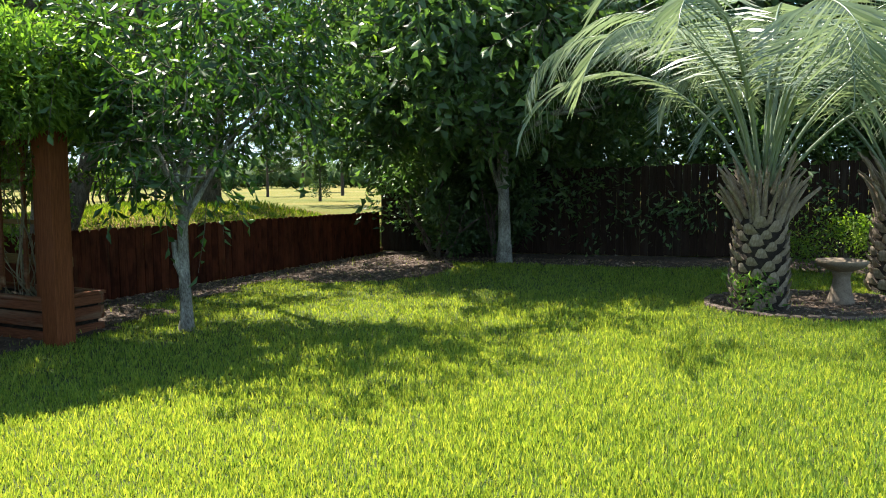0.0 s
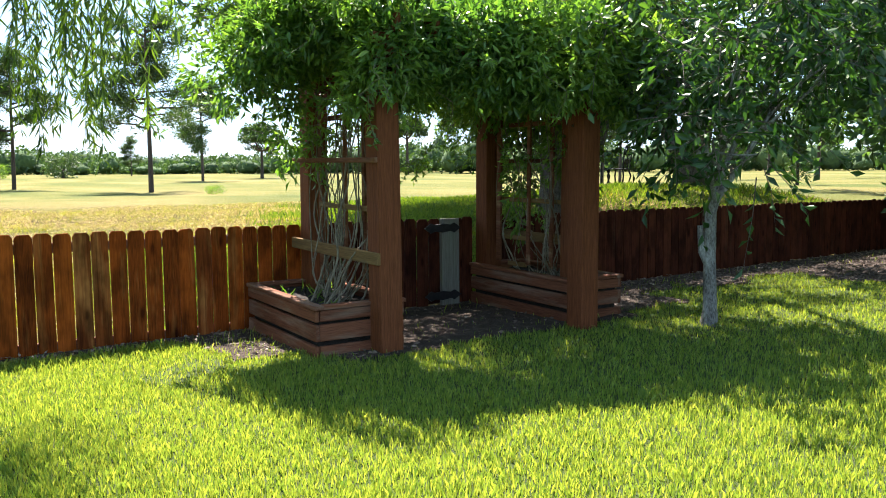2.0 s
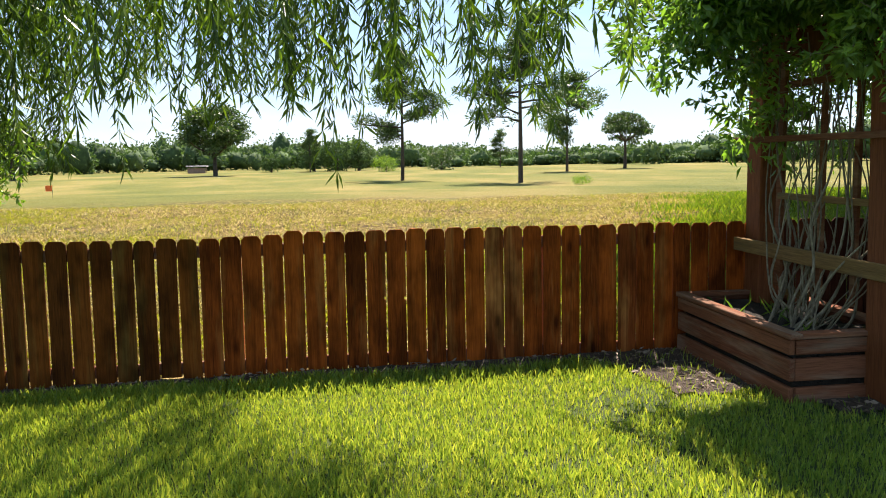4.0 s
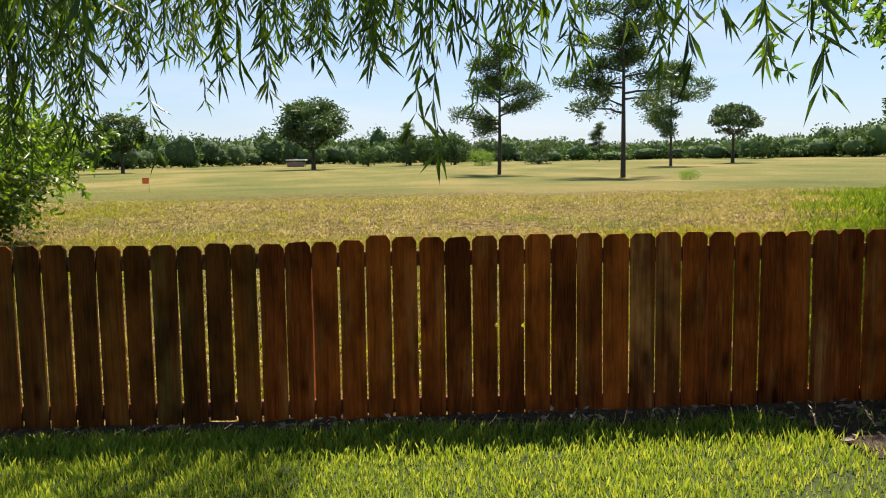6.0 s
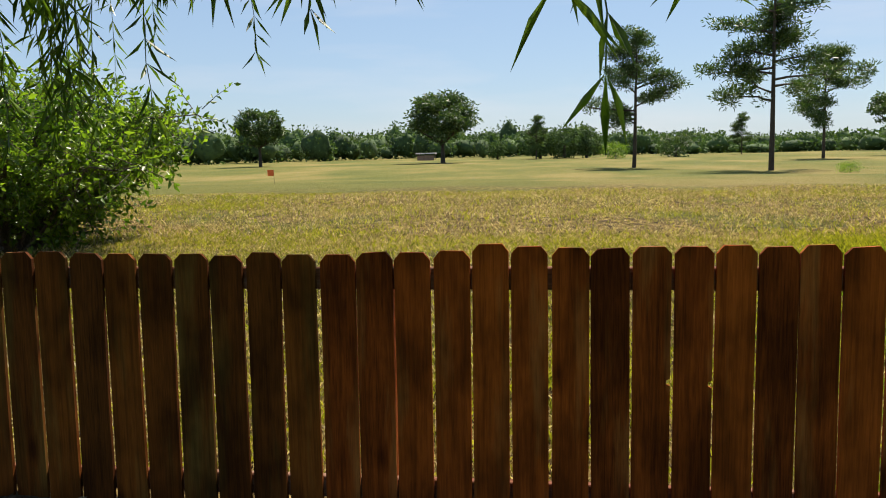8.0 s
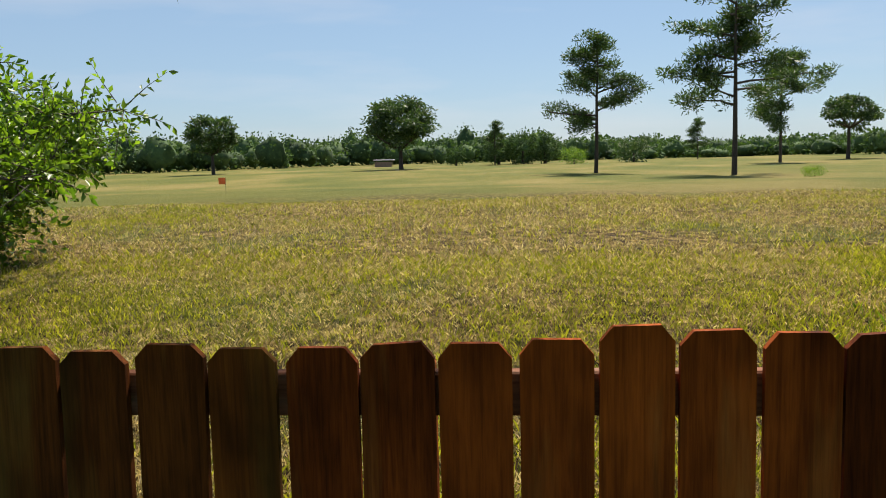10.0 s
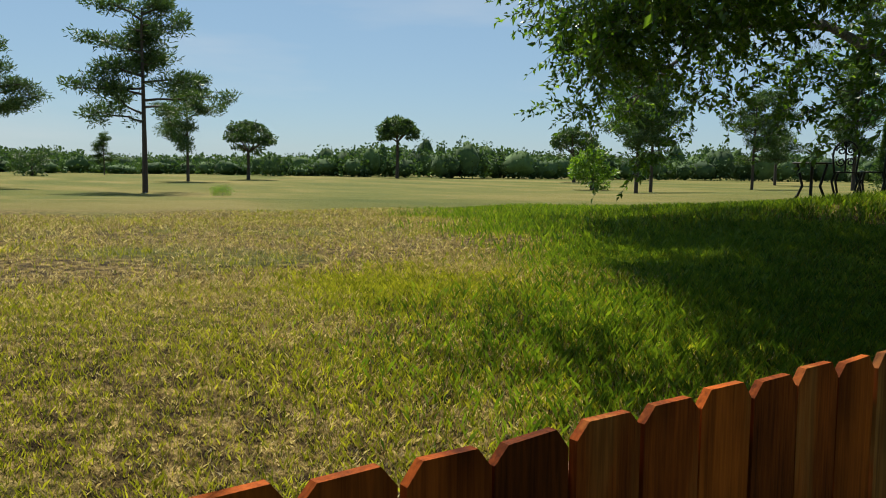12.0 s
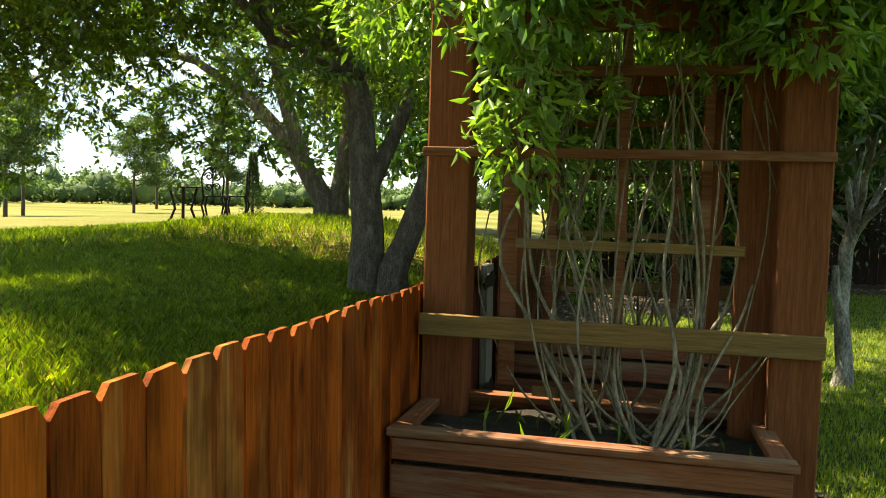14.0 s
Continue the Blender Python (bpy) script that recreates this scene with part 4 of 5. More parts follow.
def loose_bush(x, y, h, reach, seed, label):
    """Arching branches from one root, with sprays of small leaves along them."""
    r = np.random.default_rng(seed)
    z = gz(x, y)
    lines, c = [], []
    for k in range(30):
        a = k * 2.4 + r.uniform(-0.3, 0.3)
        up, out = h * r.uniform(0.45, 1.0), reach * r.uniform(0.35, 1.0)
        t = np.linspace(0, 1, 9)[:, None]
        way = np.array([math.cos(a), math.sin(a), 0.0])
        arch = np.array([x, y, z - 0.05]) + way * 0.12 + way * out * t + np.array([0, 0, 1.0]) * up * (1.75 * t - 0.95 * t ** 2)
        arch[1:] += r.normal(0, 0.05, (8, 3))
        lines.append((arch, np.linspace(0.024, 0.006, 9)))
        c += list(arch[2:]) + [p + r.normal(0, 0.22, 3) for p in arch[3::2]]
    c = np.array(c)
    c[:, 2] = np.maximum(c[:, 2], z + 0.12)
    P, D, twigs = sprays(r, c, r.uniform(0.28, 0.5, len(c)), 8, 9, 0.1)
    return tree("shrub", label, lines, P, D, 0.085, 0.042, BARK_DARK, BUSH_LEAF, seed, "shrub", 6, twigs=twigs)


loose_bush(-4.9, -5.55, 1.95, 2.15, 47, "sunlit loose leafy bush with arching branches beyond the fence")
loose_bush(-6.5, -6.6, 2.3, 2.2, 50, "tall loose leafy bush in the meadow")


def backdrop_tree(x, y, h, w, seed, leaf=None, label="tall dark leafy tree behind the board fence", group="trees behind the fence", low=0.22):
    r = np.random.default_rng(seed)
    z = gz(x, y)
    lines, tips = [(np.array([(x, y, z - 0.1), (x + 0.1, y, z + h * 0.3), (x, y, z + h * 0.6)]), [0.22, 0.16, 0.12])], []
    for a in np.linspace(0, 5.2, 5):
        grow(r, (x + 0.05, y, z + h * 0.4), (math.cos(a) * 0.7, math.sin(a) * 0.7, 0.8), h * 0.22, 0.08, 1, lines, tips)
    c = [p for p, d in tips] + [(x + r.normal(0, w * 0.42), y + r.normal(0, w * 0.32), z + r.uniform(low, 1.0) * h) for _ in range(80)]
    P, D = clumps(r, c, r.uniform(0.6, 1.05, len(c)), 115)
    tree("shade_tree", label, lines, P, D, 0.34, 0.19, BARK_DARK, leaf or DARK_LEAF, seed, group=group)


for k, (x, y, h, w) in enumerate(((-0.5, 18.0, 7.5, 3.0), (3.4, 18.5, 9.0, 4.0), (7.0, 18.0, 9.0, 4.2), (10.6, 18.4, 9.0, 4.2), (14.0, 17.8, 8.5, 4.0))):
    backdrop_tree(x, y, h, w, 51 + k)
for k, (x, y, h, w) in enumerate(((-10.5, 35.0, 10.0, 5.5), (-6.6, 31.0, 9.5, 4.6), (-3.0, 28.0, 9.0, 4.5))):
    backdrop_tree(x, y, h, w, 151 + k, TREE_LEAF, "leafy green tree beyond the mound", "trees beyond the mound", 0.26)


def outward(p, k):
    return tuple(c + (v - c) * k for v, c in zip(p, (0.95, -0.30, 1.39)))


def stretch_lines(lines, k):
    return [(np.array([outward(p, k) for p in pts]), [v * k for v in rad]) for pts, rad in lines]


def live_oak(label, lines, tips_from, clump_spots, seed, each, leaf_len, moss_spots):
    r = np.random.default_rng(seed)
    tips = []
    for p, d, l, rad, depth in tips_from:
        grow(r, p, d, l, rad, depth, lines, tips, 0.65, 0.06, (2, 4), 0.72, 0.16)
    c = [p for p, d in tips] + clump_spots
    P, D, twigs = sprays(r, c, r.uniform(0.5, 0.92, len(c)), each, 19, 0.35, 0.65)
    t = tree("oak_tree", label, lines, P, D, leaf_len, leaf_len * 0.45, BARK_DARK, OAK_LEAF, seed, sides=10, twigs=twigs)
    MP, MD = [], []
    for s in moss_spots:
        for _ in range(26):
            n = int(r.integers(8, 18))
            q = np.asarray(s) + r.normal(0, 0.16, 3)
            MP.append(q + np.stack([r.normal(0, 0.02, n), r.normal(0, 0.02, n), -np.linspace(0, r.uniform(0.3, 0.8), n)], 1))
            MD.append(r.normal(0, 0.18, (n, 3)) + [0, 0, -1])
    if MP:
        MP, MD = np.concatenate(MP), np.concatenate(MD)
        part("moss", leaves("moss", MP, MD, 0.11, 0.008, MOSS, 0.1, seed), t, "grey hanging moss")
    return t


ro = np.random.default_rng(61)
zb = 0.70
oak_lines = [
    (np.array([(-1.03, 5.75, zb - 0.25), (-1.03, 5.75, zb + 0.12), (-1.03, 5.75, zb + 0.5), (-1.05, 5.78, 1.3), (-1.15, 5.85, 2.1), (-1.45, 6.0, 3.3), (-1.7, 6.3, 4.4)]), [0.24, 0.17, 0.145, 0.145, 0.12, 0.09, 0.06]),
    (np.array([(-0.82, 5.74, zb - 0.25), (-0.82, 5.74, zb + 0.2), (-0.74, 5.8, 1.1), (-0.55, 5.9, 1.7), (-0.35, 6.0, 2.5), (0.05, 6.2, 3.6)]), [0.20, 0.14, 0.115, 0.105, 0.09, 0.06]),
    (np.array([(-1.03, 5.8, 1.55), (-0.9, 5.95, 1.95), (-0.75, 6.2, 2.5), (-0.7, 6.4, 3.3)]), [0.08, 0.07, 0.055, 0.04]),
]
oak_grow = [((-1.45, 6.0, 3.3), (-0.9, -0.1, 0.5), 1.5, 0.06, 2), ((-1.6, 6.2, 4.0), (-0.3, 0.8, 0.5), 1.5, 0.06, 2), ((-0.1, 6.1, 3.3), (0.7, -0.3, 0.5), 1.3, 0.05, 2),
            ((-1.2, 5.9, 2.6), (-1.0, 0.3, 0.25), 1.7, 0.055, 2), ((-0.7, 6.4, 3.2), (0.3, 0.8, 0.5), 1.3, 0.045, 2), ((-1.15, 5.85, 2.4), (-0.5, -0.8, 0.35), 1.4, 0.045, 2)]
oak_spots = [(-2.0 + ro.normal(0, 1.6), 6.6 + ro.normal(0, 1.5), 4.2 + ro.normal(0, 0.8)) for _ in range(90)]
oak_spots += [(-4.6 + ro.normal(0, 0.5), 6.4 + ro.normal(0, 0.8), 2.9 + ro.normal(0, 0.5)) for _ in range(44)]
oak_spots += [(-3.2 + ro.normal(0, 0.6), 5.4 + ro.normal(0, 0.6), 3.4 + ro.normal(0, 0.45)) for _ in range(30)]
oak_spots += [(-1.0 + ro.normal(0, 0.9), 4.6 + ro.normal(0, 0.5), 3.5 + ro.normal(0, 0.45)) for _ in range(26)]
# Upper crown added above the view, set out to shade mound and meadow.
oak_shade_high = []
for x, y in ((-4.9, 5.7), (-5.8, 6.3), (-7.2, 6.9), (-8.4, 7.6), (-9.8, 8.6), (-11.2, 9.3), (-6.4, 7.6), (-8.0, 8.8), (-9.6, 10.0), (-5.2, 7.0), (-4.0, 6.2), (-7.0, 9.6), (-11.4, 11.0), (-4.6, 8.4)):
    oak_shade_high += [(x + ro.normal(0, 0.65), y + 0.55 + ro.normal(0, 0.5), (6.4 if x < -5.5 else 5.6) + ro.normal(0, 0.4)) for _ in range(10)]
oak_shade_high += [(-5.3 + ro.normal(0, 0.45), 3.75 + ro.normal(0, 0.25), 5.2 + ro.normal(0, 0.25)) for _ in range(3)]
live_oak("spreading live oak with a forked grey trunk and hanging moss", [(q, [w * 0.86 for w in rad]) for q, rad in stretch_lines(oak_lines, 1.4)] + [(wavy(ro, (-2.45, 8.6, 4.2), e, 9, 0.3), np.linspace(0.11, 0.03, 9)) for e in ((-5.3, 3.9, 5.2), (-7.5, 7.2, 5.4), (-12.0, 10.2, 5.4), (-9.5, 9.2, 5.5))], [(outward(p, 1.4), d, l * 1.4, w * 1.4, n) for p, d, l, w, n in oak_grow],
         [outward(p, 1.4) for p in oak_spots] + oak_shade_high + [(-2.3 + ro.normal(0, 1.1), 9.3 + ro.normal(0, 0.7), 3.6 + ro.normal(0, 0.35)) for _ in range(24)] + [(-2.7 + ro.normal(0, 0.6), 4.1 + ro.normal(0, 0.45), 3.6 + ro.normal(0, 0.2)) for _ in range(14)], 61, 17, 0.10, [outward(p, 1.4) for p in [(-1.6, 6.5, 2.7), (-1.4, 6.9, 2.6), (-2.3, 7.3, 2.5), (-2.8, 7.6, 2.5), (0.2, 6.8, 2.6)]])
zc = 1.14
oak_lines_b = [
    (np.array([(-3.0, 10.0, zc - 0.1), (-3.05, 10.0, zc + 0.3), (-3.5, 10.0, zc + 1.0), (-4.2, 10.0, zc + 1.7), (-5.2, 10.1, zc + 2.3)]), [0.22, 0.15, 0.115, 0.085, 0.05]),
    (np.array([(-2.9, 10.05, zc - 0.1), (-2.85, 10.05, zc + 0.5), (-2.75, 10.1, zc + 1.3), (-2.9, 10.2, zc + 2.3)]), [0.18, 0.12, 0.10, 0.07]),
    (np.array([(-3.4, 10.0, zc + 0.9), (-3.7, 10.0, zc + 1.8), (-4.0, 10.1, zc + 2.8)]), [0.11, 0.09, 0.06]),
]
oak_grow_b = [((-5.0, 10.1, zc + 2.2), (-0.9, 0.0, 0.3), 1.5, 0.06, 2), ((-2.9, 10.2, zc + 2.2), (0.4, 0.4, 0.8), 1.6, 0.07, 2), ((-4.0, 10.1, zc + 2.7), (-0.4, 0.3, 0.8), 1.5, 0.05, 2)]
oak_spots_b = [(-4.0 + ro.normal(0, 1.8), 10.3 + ro.normal(0, 1.4), 5.0 + ro.normal(0, 0.7)) for _ in range(55)]
live_oak("live oak leaning over the mound with hanging moss", stretch_lines(oak_lines_b, 1.47), [(outward(p, 1.47), d, l * 1.47, w * 1.47, n) for p, d, l, w, n in oak_grow_b],
         [outward(p, 1.47) for p in oak_spots_b] + [(-4.6 + ro.normal(0, 1.6), 15.8 + ro.normal(0, 0.9), 4.2 + ro.normal(0, 0.4)) for _ in range(26)], 62, 14, 0.105, [outward(p, 1.47) for p in [(-3.2, 10.0, 3.5), (-4.4, 9.9, 3.5), (-5.2, 9.7, 3.3)]])


# ---- willow ----
def willow():
    r = np.random.default_rng(71)
    bx, by = 3.4, -4.6
    z = gz(bx, by)
    t = thing("willow_tree", "weeping willow with long hanging leafy fronds", "tree")
    lines = [(np.array([(bx, by, z - 0.1), (bx, by + 0.05, z + 0.6), (bx - 0.1, by + 0.2, z + 1.8), (bx - 0.2, by + 0.5, z + 3.2)]), [0.30, 0.22, 0.19, 0.16])]
    limb_ends = [(2.6, 0.6, 4.6), (0.6, -0.2, 4.7), (-0.9, -1.8, 4.4), (1.4, -1.6, 4.8), (3.2, -1.2, 4.7), (2.0, 1.0, 4.3)]
    for e in limb_ends:
        lines.append((wavy(r, (bx - 0.2, by + 0.5, z + 3.1), e, 9, 0.25), np.linspace(0.10, 0.025, 9)))
    part("trunk", tubes("trunk", lines, BARK_DARK, 8), t)
    stems, P, D = [], [], []
    tips = [(1.86, 0.27, 1.50), (1.90, 0.20, 1.62), (1.78, 0.36, 1.66), (0.8, -0.5, 1.79), (-0.28, -1.06, 1.82), (0.8, 0.66, 1.87), (-1.2, -2.2, 1.85), (-1.2, -1.95, 2.05), (2.4, 0.78, 1.72)]
    tips += [(0.25 + r.normal(0, 0.22), -2.0 + r.normal(0, 0.33), r.uniform(1.42, 1.75)) for _ in range(34)]
    tips += [(0.3 + r.normal(0, 0.06), -1.5 + r.normal(0, 0.06), r.uniform(1.55, 1.75)) for _ in range(6)]
    while len(tips) < 590:
        x, y = r.uniform(-1.5, 3.6), r.uniform(-3.4, 1.45)
        if y > 1.0 + 0.25 * (x - 1.0) or (x < 0.4 and y > 0.3):
            continue
        low = 1.92 + 0.16 * r.normal() + 0.10 * max(x - 2.2, 0) + 0.12 * max(-x, 0)
        if abs(y - 0.12) < 0.4 and x < 3.4:
            low = max(low, 1.86)
        if x < 1.1:
            low = max(low, 1.80 + 0.22 * (1.1 - x))
        tips.append((x, y, max(low, 1.62) + (r.uniform(0, 0.8) if r.uniform() < 0.45 else 0)))
    for x, y, zt in tips:
        n = 26
        h = r.uniform(1.3, 2.3)
        s = np.linspace(0, 1, n)
        a = r.uniform(0, 6.28)
        bend = r.uniform(0.15, 0.5)
        pts = np.stack([x + math.cos(a) * bend * (1 - s) ** 2, y + math.sin(a) * bend * (1 - s) ** 2, zt + h * (1 - s)], 1)
        pts[:, :2] += np.cumsum(r.normal(0, 0.006, (n, 2)), axis=0)
        stems.append((pts, np.linspace(0.004, 0.0015, n)))
        k = 3
        q = np.repeat(pts, k, axis=0)
        P.append(q)
        d = r.normal(0, 0.58, (n * k, 3))
        d[:, 2] = -1.0
        D.append(d)
    # Unseen clumps overhead, placed where their shadows should fall on the lawn.
    spots = [(x + r.normal(0, 0.16), y + r.normal(0, 0.16), 4.25 + r.normal(0, 0.15)) for x, y in ((0.3, 1.75), (0.05, 1.5), (-0.3, 1.2), (-0.1, 0.95), (-0.6, 0.9), (-0.4, 0.6), (0.1, 0.6), (-0.9, 0.55), (-1.25, 0.25), (-1.7, 0.1), (-2.2, -0.1), (0.5, 1.2)) for _ in range(3)]
    cp, cd = clumps(r, spots, np.full(len(spots), 0.36), 170, 0.7)
    P.append(cp)
    D.append(cd * 0.5 + [0, 0, -0.8])
    # More leaf clumps out of view, added to darken the lawn's willow shadow.
    roof = [(r.uniform(0.4, 2.4), r.uniform(-2.2, 1.7), r.uniform(4.1, 4.7)) for _ in range(24)]
    cp, cd = clumps(r, roof, r.uniform(0.35, 0.55, len(roof)), 230, 0.6)
    P.append(cp)
    D.append(cd * 0.5 + [0, 0, -0.8])
    part("fronds", tubes("fronds", stems, WILLOW_LEAF, 3), t, "thin hanging yellow-green twigs")
    P, D = np.concatenate(P), np.concatenate(D)
    part("leaves", leaves("leaves", P, D, r.uniform(0.085, 0.14, len(P)), r.uniform(0.009, 0.015, len(P)), WILLOW_LEAF, 0.12, 71), t)


willow()


# ---- palms ----
def frond_mesh(r, length, droop):
    """One feather frond along +x: an arching rib with two rows of narrow leaflets."""
    n = 58
    s = np.linspace(0, 1, n)
    ang = np.radians(82) - (np.radians(82) + droop) * s ** 1.7
    step = length / n
    x = np.cumsum(np.cos(ang)) * step
    z = np.cumsum(np.sin(ang)) * step
    rib = np.stack([x, np.zeros(n), z], 1)
    t = unit(np.gradient(rib, axis=0))
    up = np.cross(t, np.array([0, 1.0, 0])) * -1
    P, D, L = [], [], []
    for k in range(17, n):
        for sgn in (1, -1):
            f = (k - 17) / (n - 17)
            P.append(rib[k])
            D.append(t[k] * (0.45 + 0.7 * f) + np.array([0, sgn * 1.1, 0]) + up[k] * 0.45 + r.normal(0, 0.10, 3) + [0, 0, -0.08])
            L.append(0.62 * (math.sin(math.pi * (0.12 + 0.80 * f)) ** 0.7) + 0.05)
    P, D, L = np.array(P), unit(np.array(D)), np.array(L)
    side = unit(np.cross(D, np.repeat(t[17:], 2, axis=0)))
    w = 0.0115
    m1, tip = P + D * (L * 0.5)[:, None], P + D * L[:, None] + np.array([0, 0, -0.12]) * L[:, None]
    v = np.stack([P - side * w * 0.5, P + side * w * 0.5, m1 + side * w, m1 - side * w, tip], 1).reshape(-1, 3)
    i = np.arange(len(P))[:, None] * 5
    f = np.concatenate([i + [0, 1, 2], i + [0, 2, 3], i + [3, 2, 4]], 1).reshape(-1, 3)
    ribs = tubes("rib", [(rib, np.linspace(0.022, 0.004, n))], FROND, 5)
    return mesh_from("frond", v, f, FROND), ribs


def boot_mesh():
    """The stub of an old leaf base: a thick upturned wedge along +x."""
    bm = bmesh.new()
    rows = [(0.0, 0.085, 0.0, 0.045), (0.05, 0.075, 0.035, 0.05), (0.085, 0.055, 0.085, 0.035), (0.095, 0.04, 0.115, 0.02)]
    rings = [[bm.verts.new((x, sy * w, z + sz * h)) for sy, sz in ((-1, -0.4), (-0.5, -1), (0.5, -1), (1, -0.4), (0, 0.6))] for x, w, z, h in rows]
    for a, b in zip(rings, rings[1:]):
        for k in range(5):
            bm.faces.new((a[k], a[(k + 1) % 5], b[(k + 1) % 5], b[k]))
    bm.faces.new(rings[-1])
    bmesh.ops.recalc_face_normals(bm, faces=bm.faces[:])
    me = bpy.data.meshes.new("leaf_base")
    bm.to_mesh(me)
    bm.free()
    me.materials.append(PALM_BARK)
    return me


def long_boot_mesh():
    """A cut or withered leaf stalk that stands off the trunk's top."""
    p = np.array([(0, 0, 0), (0.08, 0, 0.14), (0.17, 0, 0.30), (0.27, 0, 0.43)])
    return tubes("leaf_stalk", [(p, [0.042, 0.032, 0.022, 0.014])], PALM_BARK, 6)


BOOT, STALK = boot_mesh(), long_boot_mesh()
fr = np.random.default_rng(81)
FRONDS = [frond_mesh(fr, l, d) for l, d in ((3.5, 1.0), (3.8, 0.8), (3.6, 1.15), (3.2, 0.6), (3.7, 0.95))]


def palm(x, y, trunk_h, label, seed, n_fronds):
    r = random.Random(seed)
    z = gz(x, y)
    p = thing("palm_tree", label, "palm", pose(x, y, z), group="palms in the mulch ring")
    # Core in the dark soil colour: paints shade between the leaf bases.
    part("trunk", lathe("trunk", [(0.30, -0.06), (0.29, 0.1), (0.27, 0.5), (0.25, 0.9), (0.24, trunk_h), (0.15, trunk_h + 0.22), (0.03, trunk_h + 0.4)], SOIL_AND_CREVICE, 24), p)
    k, zz = 0, 0.02
    while zz < trunk_h:
        a = k * 137.5
        rad = 0.285 - 0.05 * zz / trunk_h
        s = r.uniform(0.68, 0.92)
        part("leaf_base", BOOT, p, "", pose(math.cos(radians(a)) * (rad - 0.02), math.sin(radians(a)) * (rad - 0.02), zz, 0, r.uniform(-8, 8), a + r.uniform(-8, 8)) @ Matrix.Diagonal((s, s * 1.15, s, 1)))
        zz += 0.0098
        k += 1
    for k in range(64):
        a = k * 137.5 + r.uniform(-10, 10)
        zz = trunk_h - 0.08 + 0.50 * k / 64
        s = r.uniform(0.6, 1.2) * (1.0 - 0.25 * k / 64)
        part("leaf_stalk", STALK, p, "", pose(math.cos(radians(a)) * 0.2, math.sin(radians(a)) * 0.2, zz, 0, r.uniform(-20, 15), a) @ Matrix.Diagonal((s, s, s, 1)))
    for k in range(n_fronds):
        a = k * 137.5 + r.uniform(-12, 12)
        blade, rib = FRONDS[k % len(FRONDS)]
        tilt = -4 + 26 * (1 - k / n_fronds) ** 1.3 + r.uniform(-6, 6)
        m = pose(math.cos(radians(a)) * 0.09, math.sin(radians(a)) * 0.09, trunk_h + 0.30 + 0.30 * k / n_fronds, 0, tilt, a)
        f = part("frond", blade, p, "", m @ pose(0, 0, 0, r.uniform(-14, 14), 0, 0))
        part("rib", rib, f)


palm(7.76, 9.42, 0.92, "silvery green feather palm with a rough stubby trunk", 82, 23)
palm(9.15, 11.0, 0.98, "feather palm with a dark scaly trunk behind the birdbath", 83, 20)

ring = thing("edging_ring", "low brown stone edging around the palm bed", "edging")
er = random.Random(9)
for k in range(46):
    a = 2 * math.pi * k / 46
    x, y = 8.25 + 1.06 * math.cos(a), 9.75 + 0.96 * math.sin(a)
    me = block("edging_stone", (0.075, 0.135, 0.09), EDGING, 0.014, (0, 0, 0), 0.004) if k < 5 else None
    if me:
        stones = [me] if k == 0 else stones + [me]
    part("edging_stone", stones[k % len(stones)], ring, "", pose(x, y, gz(x, y) + 0.005 + er.uniform(-0.008, 0.008), 0, 0, math.degrees(a) + er.uniform(-4, 4)))

bath = thing("birdbath", "weathered concrete birdbath on a turned pedestal", "birdbath", pose(8.56, 10.0, gz(8.56, 10.0)) @ Matrix.Scale(0.82, 4))
part("pedestal", lathe("pedestal", [(0.0, -0.02), (0.17, -0.02), (0.175, 0.05), (0.165, 0.08), (0.145, 0.14), (0.115, 0.27), (0.105, 0.36), (0.12, 0.42), (0.15, 0.45), (0.0, 0.46)], CONCRETE, 28), bath)
part("basin", lathe("basin", [(0.0, 0.44), (0.14, 0.45), (0.26, 0.50), (0.315, 0.55), (0.325, 0.59), (0.30, 0.60), (0.26, 0.565), (0.12, 0.53), (0.0, 0.525)], CONCRETE, 32), bath)
tagged(new("palm_fern", leaves("palm_fern", np.stack([7.75 + fr.normal(0, 0.14, 160), 9.08 + fr.normal(0, 0.04, 160), gz(7.8, 9.05) + fr.uniform(0.03, 0.4, 160)], 1),
       fr.normal(0, 0.7, (160, 3)) + [0, -0.6, 0.2], 0.09, 0.022, VINE_LEAF, 0.3, 84)), "small green fern growing at the palm trunk", "fern", kind="stuff")


# ---- loose litter ----
def litter(n):
    x, y = rng.uniform(0.0, 9.5, n), rng.uniform(-3, 14, n)
    k = bare(x, y) & ~((y > 3.5) & (y < 6.6) & (x < 2.0) & (rng.uniform(size=n) < 0.75))
    x, y = x[k], y[k]
    p = np.stack([x, y, ground_z(x, y) + 0.022], 1)
    d = rng.normal(0, 1, (len(x), 3)) * [1, 1, 0.15]
    return leaves("litter", p, d, rng.uniform(0.03, 0.075, len(x)), rng.uniform(0.012, 0.03, len(x)), CHIP, 0.05, 91)


tagged(new("leaf_litter", litter(30000)), "dry brown fallen leaves on the mulch", "leaves", kind="stuff")


# ---- iron table and chairs ----
def scroll(cx, cz, r, turns=1.4, flip=1, plane_y=0.0):
    t = np.linspace(0, 1, 18)
    a = flip * 2 * np.pi * turns * t
    q = r * (1 - 0.75 * t)
    return np.stack([cx + q * np.cos(a), np.full(18, plane_y), cz + q * np.sin(a)], 1)


